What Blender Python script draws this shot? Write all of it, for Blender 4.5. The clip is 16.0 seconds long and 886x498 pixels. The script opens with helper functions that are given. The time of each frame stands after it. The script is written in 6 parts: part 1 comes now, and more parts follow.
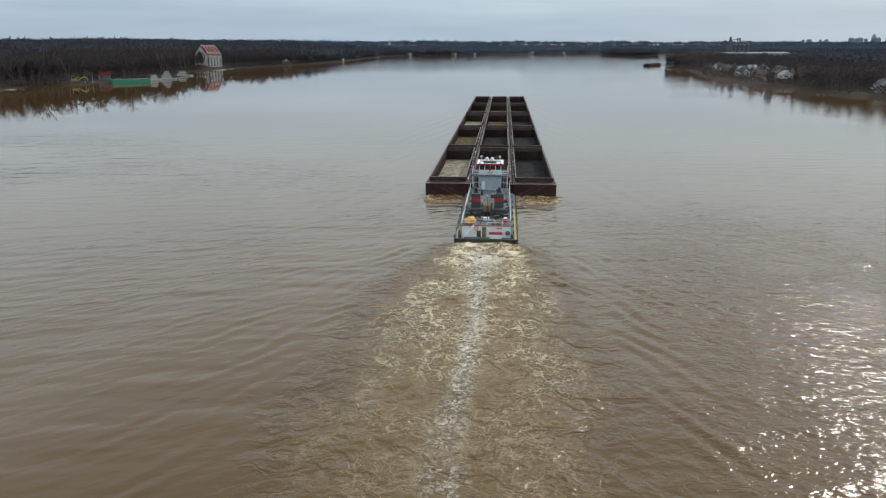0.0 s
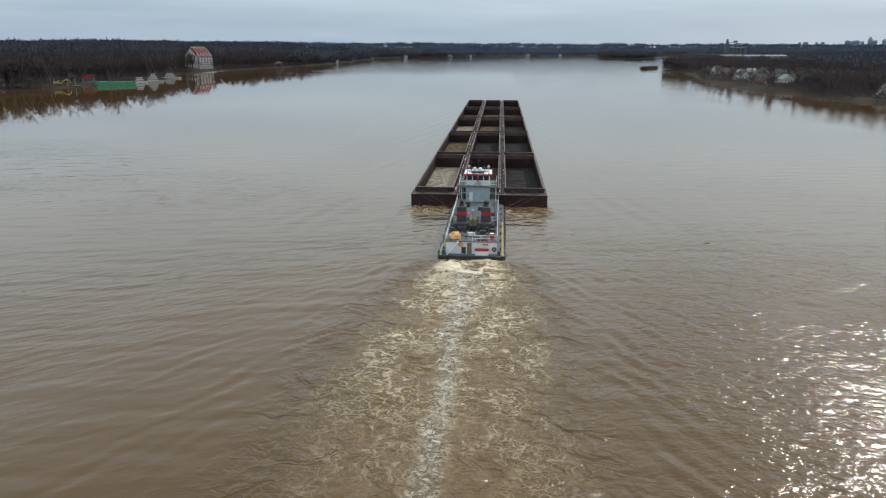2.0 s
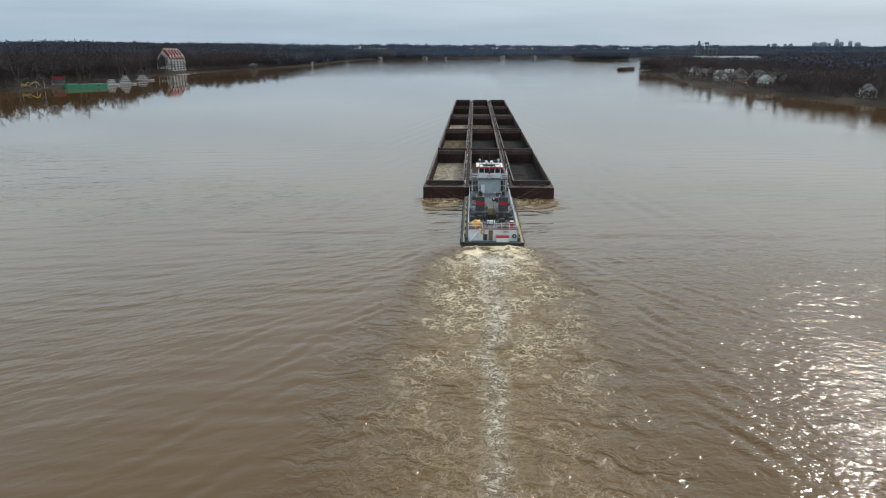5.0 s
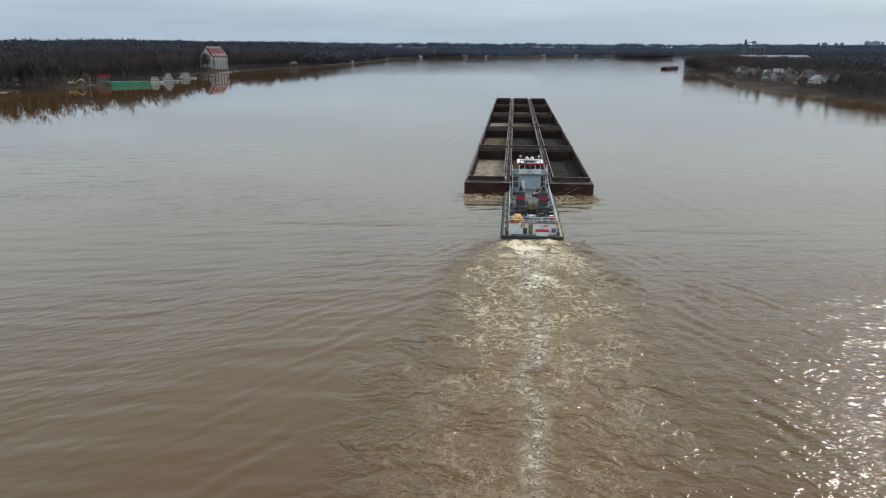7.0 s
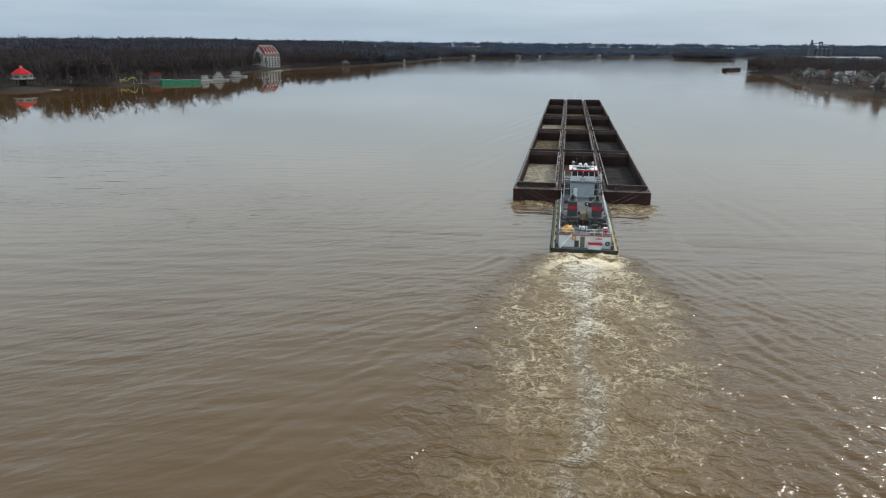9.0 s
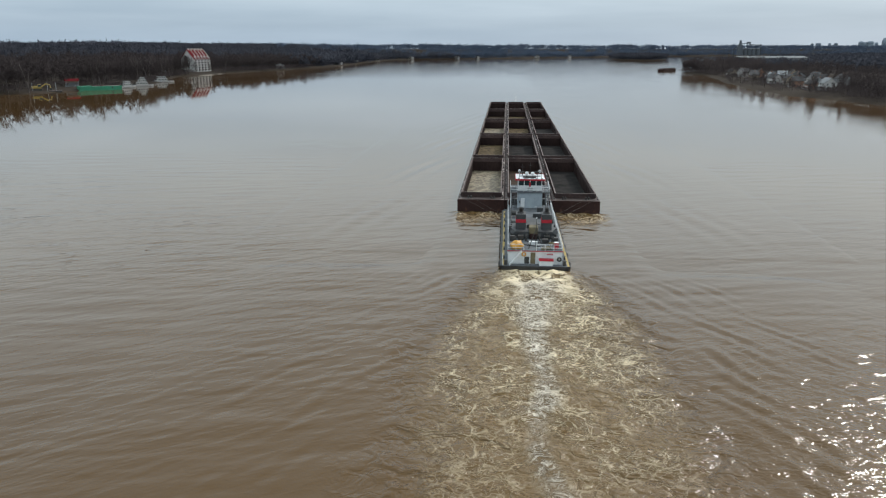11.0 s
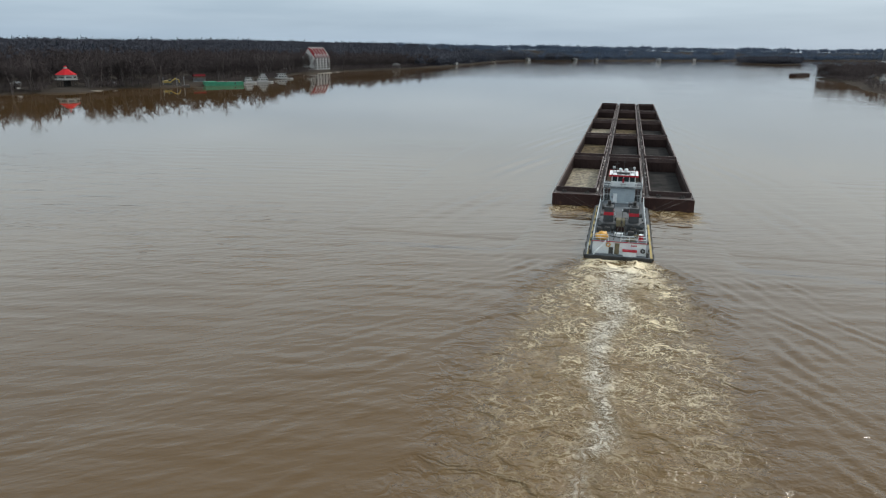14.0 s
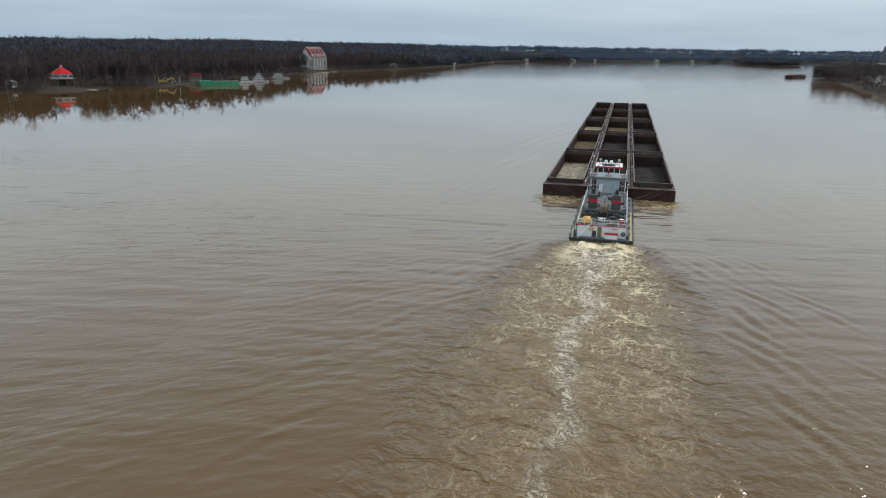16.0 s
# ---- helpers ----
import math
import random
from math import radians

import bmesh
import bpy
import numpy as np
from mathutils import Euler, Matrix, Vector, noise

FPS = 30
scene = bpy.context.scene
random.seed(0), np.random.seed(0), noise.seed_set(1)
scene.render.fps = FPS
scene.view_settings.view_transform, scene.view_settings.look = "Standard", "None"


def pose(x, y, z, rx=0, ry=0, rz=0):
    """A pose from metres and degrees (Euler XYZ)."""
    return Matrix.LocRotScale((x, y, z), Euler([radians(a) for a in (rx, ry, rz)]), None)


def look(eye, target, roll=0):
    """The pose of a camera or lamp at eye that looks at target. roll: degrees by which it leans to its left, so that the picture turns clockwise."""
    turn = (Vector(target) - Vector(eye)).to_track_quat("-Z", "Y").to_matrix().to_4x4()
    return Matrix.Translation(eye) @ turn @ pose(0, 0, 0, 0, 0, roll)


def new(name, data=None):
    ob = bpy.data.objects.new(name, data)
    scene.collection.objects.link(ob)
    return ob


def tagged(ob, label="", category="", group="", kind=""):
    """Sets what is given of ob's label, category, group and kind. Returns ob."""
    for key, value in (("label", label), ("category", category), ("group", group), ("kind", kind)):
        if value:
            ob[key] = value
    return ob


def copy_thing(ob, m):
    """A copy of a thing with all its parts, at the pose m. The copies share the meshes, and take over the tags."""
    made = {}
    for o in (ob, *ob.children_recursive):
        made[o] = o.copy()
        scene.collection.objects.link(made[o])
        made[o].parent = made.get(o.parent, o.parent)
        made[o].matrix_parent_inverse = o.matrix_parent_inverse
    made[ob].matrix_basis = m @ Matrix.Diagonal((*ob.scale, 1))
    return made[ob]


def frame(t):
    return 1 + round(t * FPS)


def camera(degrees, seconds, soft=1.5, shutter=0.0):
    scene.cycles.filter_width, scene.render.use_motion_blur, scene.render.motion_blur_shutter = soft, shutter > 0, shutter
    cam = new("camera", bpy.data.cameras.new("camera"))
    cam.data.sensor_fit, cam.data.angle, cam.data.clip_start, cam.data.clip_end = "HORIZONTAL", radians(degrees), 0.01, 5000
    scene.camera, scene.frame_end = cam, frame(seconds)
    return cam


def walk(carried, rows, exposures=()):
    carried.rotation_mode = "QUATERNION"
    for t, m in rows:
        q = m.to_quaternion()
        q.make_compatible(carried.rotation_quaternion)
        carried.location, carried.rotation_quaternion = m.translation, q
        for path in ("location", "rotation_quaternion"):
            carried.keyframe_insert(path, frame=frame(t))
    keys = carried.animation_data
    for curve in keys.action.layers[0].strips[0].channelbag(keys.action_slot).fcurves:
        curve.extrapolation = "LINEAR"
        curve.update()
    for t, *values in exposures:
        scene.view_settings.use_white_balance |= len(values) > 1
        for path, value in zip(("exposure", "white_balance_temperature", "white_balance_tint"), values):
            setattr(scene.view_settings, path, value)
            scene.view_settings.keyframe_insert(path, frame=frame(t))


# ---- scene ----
# camera over the river, following a tow of barges
cam = camera(63.62, 16.0, soft=1.2)
CAMERA_ROWS = [
    (0, 2.88, -172.77, 35.87, 74.04, 4.83, -0.16),
    (0.5, 3.67, -167.53, 36.02, 74.00, 4.78, -0.04),
    (1, 4.32, -162.48, 36.29, 73.96, 4.74, -0.08),
    (1.5, 4.85, -157.83, 36.49, 74.12, 4.65, -0.06),
    (2, 5.36, -154.27, 36.52, 74.17, 4.55, -0.04),
    (2.5, 5.23, -151.74, 36.51, 74.21, 4.46, -0.12),
    (3, 4.21, -149.99, 36.53, 74.23, 4.27, -0.05),
    (3.5, 2.57, -148.67, 36.51, 74.25, 4.06, -0.07),
    (3.8, 1.24, -148.06, 36.33, 74.29, 3.94, -0.07),
    (3.9, 0.79, -147.87, 36.26, 74.30, 3.61, -0.07),
    (4, 0.38, -147.67, 36.20, 74.31, 2.80, -0.07),
    (4.1, 0.02, -147.48, 36.14, 74.32, 2.70, -0.07),
    (4.2, -0.30, -147.30, 36.09, 74.33, 2.65, -0.07),
    (5.3, -2.05, -145.63, 35.67, 74.30, 2.45, -0.07),
    (6.3, -1.98, -143.01, 35.57, 74.23, 2.20, -0.04),
    (6.4, -1.96, -142.61, 35.58, 74.22, 5.20, -0.04),
    (6.5, -1.93, -142.17, 35.58, 74.22, 5.70, -0.04),
    (7, -1.70, -139.65, 35.67, 74.21, 5.58, -0.01),
    (7.5, -1.46, -136.04, 35.68, 74.21, 5.53, -0.01),
    (8, -1.39, -131.67, 35.70, 74.19, 5.39, 0.05),
    (8.1, -1.37, -130.72, 35.69, 74.19, 6.09, 0.08),
    (8.2, -1.34, -129.76, 35.69, 74.19, 9.46, 0.10),
    (8.3, -1.31, -128.77, 35.68, 74.19, 9.69, 0.13),
    (8.5, -1.24, -126.72, 35.66, 74.19, 9.71, 0.17),
    (9, -1.08, -121.22, 35.67, 74.16, 9.67, 0.23),
    (9.5, -1.03, -115.53, 35.64, 74.19, 9.63, 0.31),
    (9.6, -1.00, -114.49, 35.66, 74.18, 7.30, 0.29),
    (9.7, -0.96, -113.47, 35.67, 74.17, 5.09, 0.27),
    (9.8, -0.93, -112.45, 35.69, 74.17, 4.99, 0.25),
    (10.7, -1.38, -103.56, 36.00, 74.27, 5.09, -0.15),
    (11.8, -1.14, -95.44, 36.17, 74.37, 5.26, 0.31),
    (11.9, -0.95, -94.95, 36.15, 74.36, 9.75, 0.49),
    (12, -0.75, -94.51, 36.12, 74.35, 13.74, 0.66),
    (12.1, -0.60, -94.21, 36.10, 74.36, 13.77, 0.75),
    (12.5, -0.16, -93.73, 35.97, 74.40, 13.89, 0.71),
    (13, 0.39, -93.43, 35.77, 74.37, 14.01, 0.64),
    (13.5, 1.83, -93.43, 35.58, 74.39, 14.07, 0.50),
    (14, 4.33, -93.30, 35.55, 74.34, 14.08, 0.49),
    (14.5, 6.43, -93.16, 35.41, 74.38, 13.97, 0.54),
    (15, 7.47, -93.30, 35.38, 74.40, 13.99, 0.49),
    (15.5, 7.89, -93.57, 35.27, 74.40, 14.01, 0.60),
    (16, 8.23, -93.81, 35.30, 74.38, 13.97, 0.68),
]

TOW_SPEED = (0.349, 5.28)          # metres a second, across and along


def camera_pose(x, y, z, tilt, turn, roll):
    return pose(x, y, z, tilt, 0, turn) @ pose(0, 0, 0, 0, 0, roll)


walk(cam, [(r[0], camera_pose(*r[1:])) for r in CAMERA_ROWS])

# ---------------------------------------------------------------- light
SUN_AZ, SUN_EL = 37.0, 37.0        # degrees to the right of the tow's course, above the horizon
world = bpy.data.worlds.new("overcast_sky")
scene.world = world
world.use_nodes = True


def build_sky():
    nt = world.node_tree
    nt.nodes.clear()
    n, l = nt.nodes.new, nt.links.new
    out, bg = n("ShaderNodeOutputWorld"), n("ShaderNodeBackground")
    sky = n("ShaderNodeTexSky")
    sky.sky_type, sky.sun_disc = 'NISHITA', False
    sky.sun_elevation, sky.sun_rotation = radians(SUN_EL), radians(SUN_AZ)
    scale = n("ShaderNodeVectorMath")
    scale.operation = 'SCALE'
    scale.inputs["Scale"].default_value = 0.09
    l(sky.outputs[0], scale.inputs[0])
    co, mp = n("ShaderNodeTexCoord"), n("ShaderNodeMapping")
    mp.inputs["Scale"].default_value = (1.6, 1.6, 14.0)
    l(co.outputs["Generated"], mp.inputs[0])
    cloud = n("ShaderNodeTexNoise")
    cloud.inputs["Scale"].default_value, cloud.inputs["Detail"].default_value = 2.2, 5.0
    l(mp.outputs[0], cloud.inputs["Vector"])
    ramp = n("ShaderNodeValToRGB")
    ramp.color_ramp.elements[0].position, ramp.color_ramp.elements[0].color = 0.3, (0.350, 0.465, 0.592, 1)
    ramp.color_ramp.elements[1].position, ramp.color_ramp.elements[1].color = 0.75, (0.462, 0.585, 0.715, 1)
    l(cloud.outputs["Fac"], ramp.inputs[0])
    mix = n("ShaderNodeMix")
    mix.data_type = 'RGBA'
    mix.inputs["Factor"].default_value = 0.9
    l(scale.outputs[0], mix.inputs["A"]), l(ramp.outputs[0], mix.inputs["B"])
    # an overcast dome grows brighter from the horizon to the zenith
    sep, up, dome = n("ShaderNodeSeparateXYZ"), n("ShaderNodeMapRange"), n("ShaderNodeVectorMath")
    high, both = n("ShaderNodeMapRange"), n("ShaderNodeMath")
    both.operation = 'ADD'
    for r, lo, hi, a, b in ((up, 0.03, 0.24, 1.0, 2.2), (high, 0.24, 1.0, 0.0, 0.25)):
        for k, v in (("From Min", lo), ("From Max", hi), ("To Min", a), ("To Max", b)):
            r.inputs[k].default_value = v
        l(sep.outputs[2], r.inputs["Value"])
    l(co.outputs["Generated"], sep.inputs[0])
    l(up.outputs[0], both.inputs[0]), l(high.outputs[0], both.inputs[1])
    dome.operation = 'SCALE'
    warm, warmth = n("ShaderNodeMix"), n("ShaderNodeMapRange")      # the haze is bluer low down, the cloud above neutral
    warm.data_type, warm.blend_type = 'RGBA', 'MULTIPLY'
    warm.inputs["B"].default_value = (1.135, 1.0, 0.84, 1)
    warmth.inputs["From Min"].default_value, warmth.inputs["From Max"].default_value = 0.02, 0.16
    l(sep.outputs[2], warmth.inputs["Value"]), l(warmth.outputs[0], warm.inputs["Factor"])
    l(mix.outputs["Result"], warm.inputs["A"])
    l(warm.outputs["Result"], dome.inputs[0]), l(both.outputs[0], dome.inputs["Scale"])
    l(dome.outputs[0], bg.inputs[0])
    bg.inputs[1].default_value = 1.0
    l(bg.outputs[0], out.inputs[0])


build_sky()
sun_data = bpy.data.lights.new("sun", 'SUN')
sun_data.energy, sun_data.angle, sun_data.color = 1.9, radians(3), (1.0, 0.95, 0.88)
sun = new("sun", sun_data)
az, el = radians(SUN_AZ), radians(SUN_EL)
sun.matrix_world = look((math.sin(az) * math.cos(el) * 100, math.cos(az) * math.cos(el) * 100, math.sin(el) * 100), (0, 0, 0))
scene.view_settings.exposure = 0.0


# ---------------------------------------------------------------- materials
def surface(name, a, b, scale=1.0, rough=0.7, metal=0.0, bump=0.0, fine=8.0, coords="Object", stretch=(1, 1, 1), spec=0.5, stain=None, vary=0.0, soft=False):
    """Two tones mixed by a broad and a fine noise, with an optional stain, relief and a difference from piece to piece."""
    m = bpy.data.materials.new(name)
    m.use_nodes = True
    nt = m.node_tree
    n, l = nt.nodes.new, nt.links.new
    p = nt.nodes["Principled BSDF"]
    p.inputs["Roughness"].default_value, p.inputs["Metallic"].default_value = rough, metal
    p.inputs["Specular IOR Level"].default_value = spec
    co, mp = n("ShaderNodeTexCoord"), n("ShaderNodeMapping")
    mp.inputs["Scale"].default_value = stretch
    l(co.outputs[coords], mp.inputs[0])
    big, small = n("ShaderNodeTexNoise"), n("ShaderNodeTexNoise")
    big.inputs["Scale"].default_value, big.inputs["Detail"].default_value = scale, 4
    small.inputs["Scale"].default_value, small.inputs["Detail"].default_value = scale * fine, 3
    l(mp.outputs[0], big.inputs["Vector"]), l(mp.outputs[0], small.inputs["Vector"])
    add = n("ShaderNodeMath")
    add.operation = 'MULTIPLY_ADD'
    l(small.outputs["Fac"], add.inputs[0])
    add.inputs[1].default_value = 0.5
    l(big.outputs["Fac"], add.inputs[2])
    fit = n("ShaderNodeMapRange")
    fit.inputs["From Min"].default_value, fit.inputs["From Max"].default_value = 0.5, 1.0
    l(add.outputs[0], fit.inputs["Value"])
    mix = n("ShaderNodeMix")
    mix.data_type = 'RGBA'
    mix.inputs["A"].default_value, mix.inputs["B"].default_value = (*a, 1), (*b, 1)
    l(fit.outputs[0], mix.inputs["Factor"])
    last = mix.outputs["Result"]
    if stain:
        colour, low, high = stain
        sn, sr = n("ShaderNodeTexNoise"), n("ShaderNodeMapRange")
        sn.inputs["Scale"].default_value, sn.inputs["Detail"].default_value = scale * 2.3, 6
        sr.inputs["From Min"].default_value, sr.inputs["From Max"].default_value = low, high
        l(mp.outputs[0], sn.inputs["Vector"]), l(sn.outputs["Fac"], sr.inputs["Value"])
        sm = n("ShaderNodeMix")
        sm.data_type = 'RGBA'
        sm.inputs["B"].default_value = (*colour, 1)
        l(last, sm.inputs["A"]), l(sr.outputs[0], sm.inputs["Factor"])
        last = sm.outputs["Result"]
    if vary:
        info, vr, hs = n("ShaderNodeObjectInfo"), n("ShaderNodeMapRange"), n("ShaderNodeHueSaturation")
        vr.inputs["To Min"].default_value, vr.inputs["To Max"].default_value = 1 - vary, 1 + vary
        l(info.outputs["Random"], vr.inputs["Value"]), l(vr.outputs[0], hs.inputs["Value"]), l(last, hs.inputs["Color"])
        last = hs.outputs[0]
    l(last, p.inputs["Base Color"])
    if soft:                                     # masses of fine twigs scatter light much alike on every side
        geo, lift, unit = n("ShaderNodeNewGeometry"), n("ShaderNodeVectorMath"), n("ShaderNodeVectorMath")
        lift.operation, unit.operation = 'MULTIPLY_ADD', 'NORMALIZE'
        lift.inputs[1].default_value, lift.inputs[2].default_value = (0.4, 0.4, 0.4), (0.0, -0.15, 0.8)
        l(geo.outputs["Normal"], lift.inputs[0]), l(lift.outputs[0], unit.inputs[0]), l(unit.outputs[0], p.inputs["Normal"])
    if bump:
        bp = n("ShaderNodeBump")
        bp.inputs["Strength"].default_value, bp.inputs["Distance"].default_value = 0.7, bump
        l(add.outputs[0], bp.inputs["Height"]), l(bp.outputs[0], p.inputs["Normal"])
    return m


RUST = surface("rusty_hull_steel", (0.022, 0.011, 0.010), (0.046, 0.022, 0.019), 0.35, 0.75, 0.0, 0.01, 9, spec=0.2, stain=((0.085, 0.042, 0.028), 0.58, 0.75), vary=0.2)
RUST_DECK = surface("worn_barge_deck", (0.06, 0.043, 0.042), (0.24, 0.20, 0.19), 0.9, 0.8, 0.0, 0.006, 7, spec=0.2, stain=((0.035, 0.024, 0.022), 0.5, 0.62), vary=0.15)
END_DECK = surface("dark_barge_end_deck", (0.028, 0.020, 0.019), (0.085, 0.062, 0.057), 0.9, 0.75, 0.0, 0.006, 7, spec=0.25, vary=0.15)
COAMING = surface("coaming_steel", (0.038, 0.026, 0.026), (0.085, 0.055, 0.05), 0.5, 0.7, 0.0, 0.008, 8, spec=0.2, stain=((0.12, 0.075, 0.06), 0.6, 0.75), vary=0.15)
WELL = surface("hopper_wall_steel", (0.018, 0.011, 0.011), (0.042, 0.026, 0.023), 0.3, 0.8, 0.0, 0.01, 8, stretch=(1, 1, 0.4), spec=0.1, vary=0.2)
FLOOR_WET = surface("muddy_rainwater", (0.075, 0.057, 0.038), (0.42, 0.355, 0.255), 0.42, 0.6, 0.0, 0.0, 3.2, stretch=(1, 0.7, 1), spec=0.2, stain=((0.10, 0.078, 0.052), 0.44, 0.66))
FLOOR_TAN = surface("tan_cargo_residue", (0.055, 0.040, 0.024), (0.17, 0.125, 0.07), 0.3, 0.9, 0.0, 0.02, 6, spec=0.1, stain=((0.03, 0.022, 0.016), 0.5, 0.65))
FLOOR_DARK = surface("dark_cargo_residue", (0.010, 0.010, 0.010), (0.040, 0.036, 0.035), 0.25, 0.9, 0.0, 0.03, 6, spec=0.05)
FLOOR_BROWN = surface("brown_cargo_residue", (0.028, 0.019, 0.014), (0.070, 0.047, 0.032), 0.25, 0.85, 0.0, 0.02, 6, spec=0.1)
RIM = surface("worn_coaming_rim", (0.075, 0.056, 0.053), (0.22, 0.18, 0.17), 1.3, 0.75, 0.0, 0.0, 6, spec=0.2, vary=0.15)
SCUFFED = surface("scuffed_pale_fittings", (0.42, 0.37, 0.35), (0.62, 0.56, 0.53), 2.0, 0.7, vary=0.5)
BLACK = surface("black_hull_paint", (0.012, 0.012, 0.013), (0.035, 0.033, 0.032), 0.8, 0.5, 0.0, 0.003, 8)
YELLOW = surface("yellow_safety_paint", (0.50, 0.34, 0.04), (0.34, 0.24, 0.05), 1.2, 0.55, stain=((0.16, 0.14, 0.10), 0.48, 0.62))
WHITE = surface("white_boat_paint", (0.70, 0.72, 0.73), (0.56, 0.58, 0.60), 0.7, 0.5, stain=((0.40, 0.32, 0.25), 0.62, 0.82))
GREY_DECK = surface("grey_deck_paint", (0.075, 0.084, 0.094), (0.135, 0.147, 0.16), 0.8, 0.8, 0.0, 0.002, 9, spec=0.2, stain=((0.13, 0.11, 0.09), 0.56, 0.76))
BLUE_WALL = surface("pale_blue_grey_paint", (0.33, 0.38, 0.42), (0.25, 0.295, 0.33), 0.7, 0.6, stain=((0.22, 0.18, 0.15), 0.66, 0.82))
RED = surface("red_paint", (0.42, 0.022, 0.036), (0.30, 0.02, 0.03), 1.0, 0.6, spec=0.25)
STACK = surface("charcoal_stack_paint", (0.022, 0.024, 0.027), (0.05, 0.052, 0.055), 0.9, 0.55, stain=((0.10, 0.07, 0.05), 0.6, 0.8))
OLIVE = surface("olive_tarpaulin", (0.11, 0.09, 0.05), (0.17, 0.14, 0.08), 1.4, 0.8, 0.0, 0.02, 5)
ORANGE = surface("orange_yellow_paint", (0.62, 0.30, 0.03), (0.48, 0.24, 0.04), 1.5, 0.55)
GLASS = surface("dark_window_glass", (0.02, 0.035, 0.04), (0.03, 0.05, 0.055), 0.5, 0.08, 0.0, spec=0.8)
STEEL = surface("galvanised_steel", (0.35, 0.36, 0.37), (0.5, 0.5, 0.51), 2, 0.4, 0.6)
DARK = surface("dark_machinery", (0.02, 0.02, 0.02), (0.05, 0.048, 0.045), 1.5, 0.5)
LIGHT_LENS = surface("lamp_glass", (0.7, 0.72, 0.74), (0.8, 0.8, 0.8), 2, 0.15)
ROPE = surface("steel_wire_rope", (0.06, 0.055, 0.05), (0.11, 0.10, 0.09), 3, 0.6, 0.3)
TYRE = surface("black_rubber", (0.012, 0.012, 0.012), (0.03, 0.03, 0.03), 2, 0.8)
GREEN = surface("green_barge_paint", (0.020, 0.17, 0.095), (0.03, 0.23, 0.13), 0.2, 0.55, stain=((0.10, 0.09, 0.06), 0.62, 0.8))
SHINGLE_RED = surface("red_metal_roof", (0.46, 0.016, 0.022), (0.37, 0.014, 0.02), 0.3, 0.7, spec=0.1)
ROOF_DULL_RED = surface("weathered_red_roof", (0.15, 0.016, 0.02), (0.10, 0.016, 0.018), 0.2, 0.9, spec=0.05)
WALL_WHITE = surface("white_house_wall", (0.46, 0.45, 0.44), (0.36, 0.35, 0.34), 0.2, 0.8, spec=0.2)
WALL_TAN = surface("tan_house_wall", (0.34, 0.28, 0.21), (0.26, 0.21, 0.16), 0.2, 0.8)
WALL_GREY = surface("grey_house_wall", (0.20, 0.21, 0.22), (0.28, 0.29, 0.30), 0.2, 0.8)
WALL_BRICK = surface("brown_brick_wall", (0.18, 0.10, 0.075), (0.24, 0.14, 0.10), 0.4, 0.85)
ROOF_GREY = surface("grey_shingle_roof", (0.050, 0.050, 0.054), (0.095, 0.090, 0.09), 0.3, 0.95, 0.0, 0.03, 8, spec=0.05, vary=0.3)
ROOF_PALE = surface("pale_metal_roof", (0.20, 0.21, 0.22), (0.28, 0.29, 0.30), 0.05, 0.8, spec=0.1, vary=0.3)
ELEVATOR = surface("elevator_cladding", (0.055, 0.066, 0.082), (0.085, 0.10, 0.118), 0.05, 0.8)
CONCRETE = surface("concrete", (0.25, 0.245, 0.24), (0.36, 0.355, 0.345), 0.08, 0.85)
TOWER_GLASS = surface("distant_tower_cladding", (0.20, 0.25, 0.31), (0.27, 0.32, 0.38), 0.02, 0.5)
BARK = surface("grey_brown_bark", (0.062, 0.050, 0.046), (0.11, 0.092, 0.085), 0.6, 0.9, 0.0, 0.0, 6)
TWIG = surface("bare_twigs", (0.055, 0.044, 0.044), (0.090, 0.071, 0.069), 0.02, 0.95, 0.0, 0.0, 12, spec=0.05, vary=0.25, soft=True)
# bare woods with the blue of distance haze mixed into the base colour
WOOD_HAZED = surface("hazed_winter_woodland", (0.046, 0.050, 0.066), (0.070, 0.068, 0.080), 0.004, 0.95, 0.0, 0.0, 14, spec=0.05, soft=True)
# paler and bluer: thicker haze painted into the colour, for the shore upriver
WOOD_HAZED_BLUE = surface("hazed_blue_woodland", (0.062, 0.086, 0.130), (0.090, 0.112, 0.156), 0.003, 0.95, 0.0, 0.0, 14, spec=0.05, soft=True)
# dark evergreen tone, shifted towards blue to stand for haze
CONIFER_HAZED = surface("hazed_dark_evergreens", (0.020, 0.027, 0.036), (0.034, 0.043, 0.050), 0.01, 0.95, 0.0, 0.0, 9, spec=0.05, soft=True)
SOIL = surface("leaf_litter_and_mud", (0.032, 0.026, 0.022), (0.056, 0.045, 0.037), 0.012, 0.95, 0.0, 0.0, 14, spec=0.03, stain=((0.085, 0.068, 0.054), 0.6, 0.78))
# mud of the spit; also the strip that imitates a reflection on the water
SAND_AND_GLEAM = surface("pale_mud_and_shore_gleam", (0.095, 0.078, 0.062), (0.15, 0.125, 0.10), 0.05, 0.9)


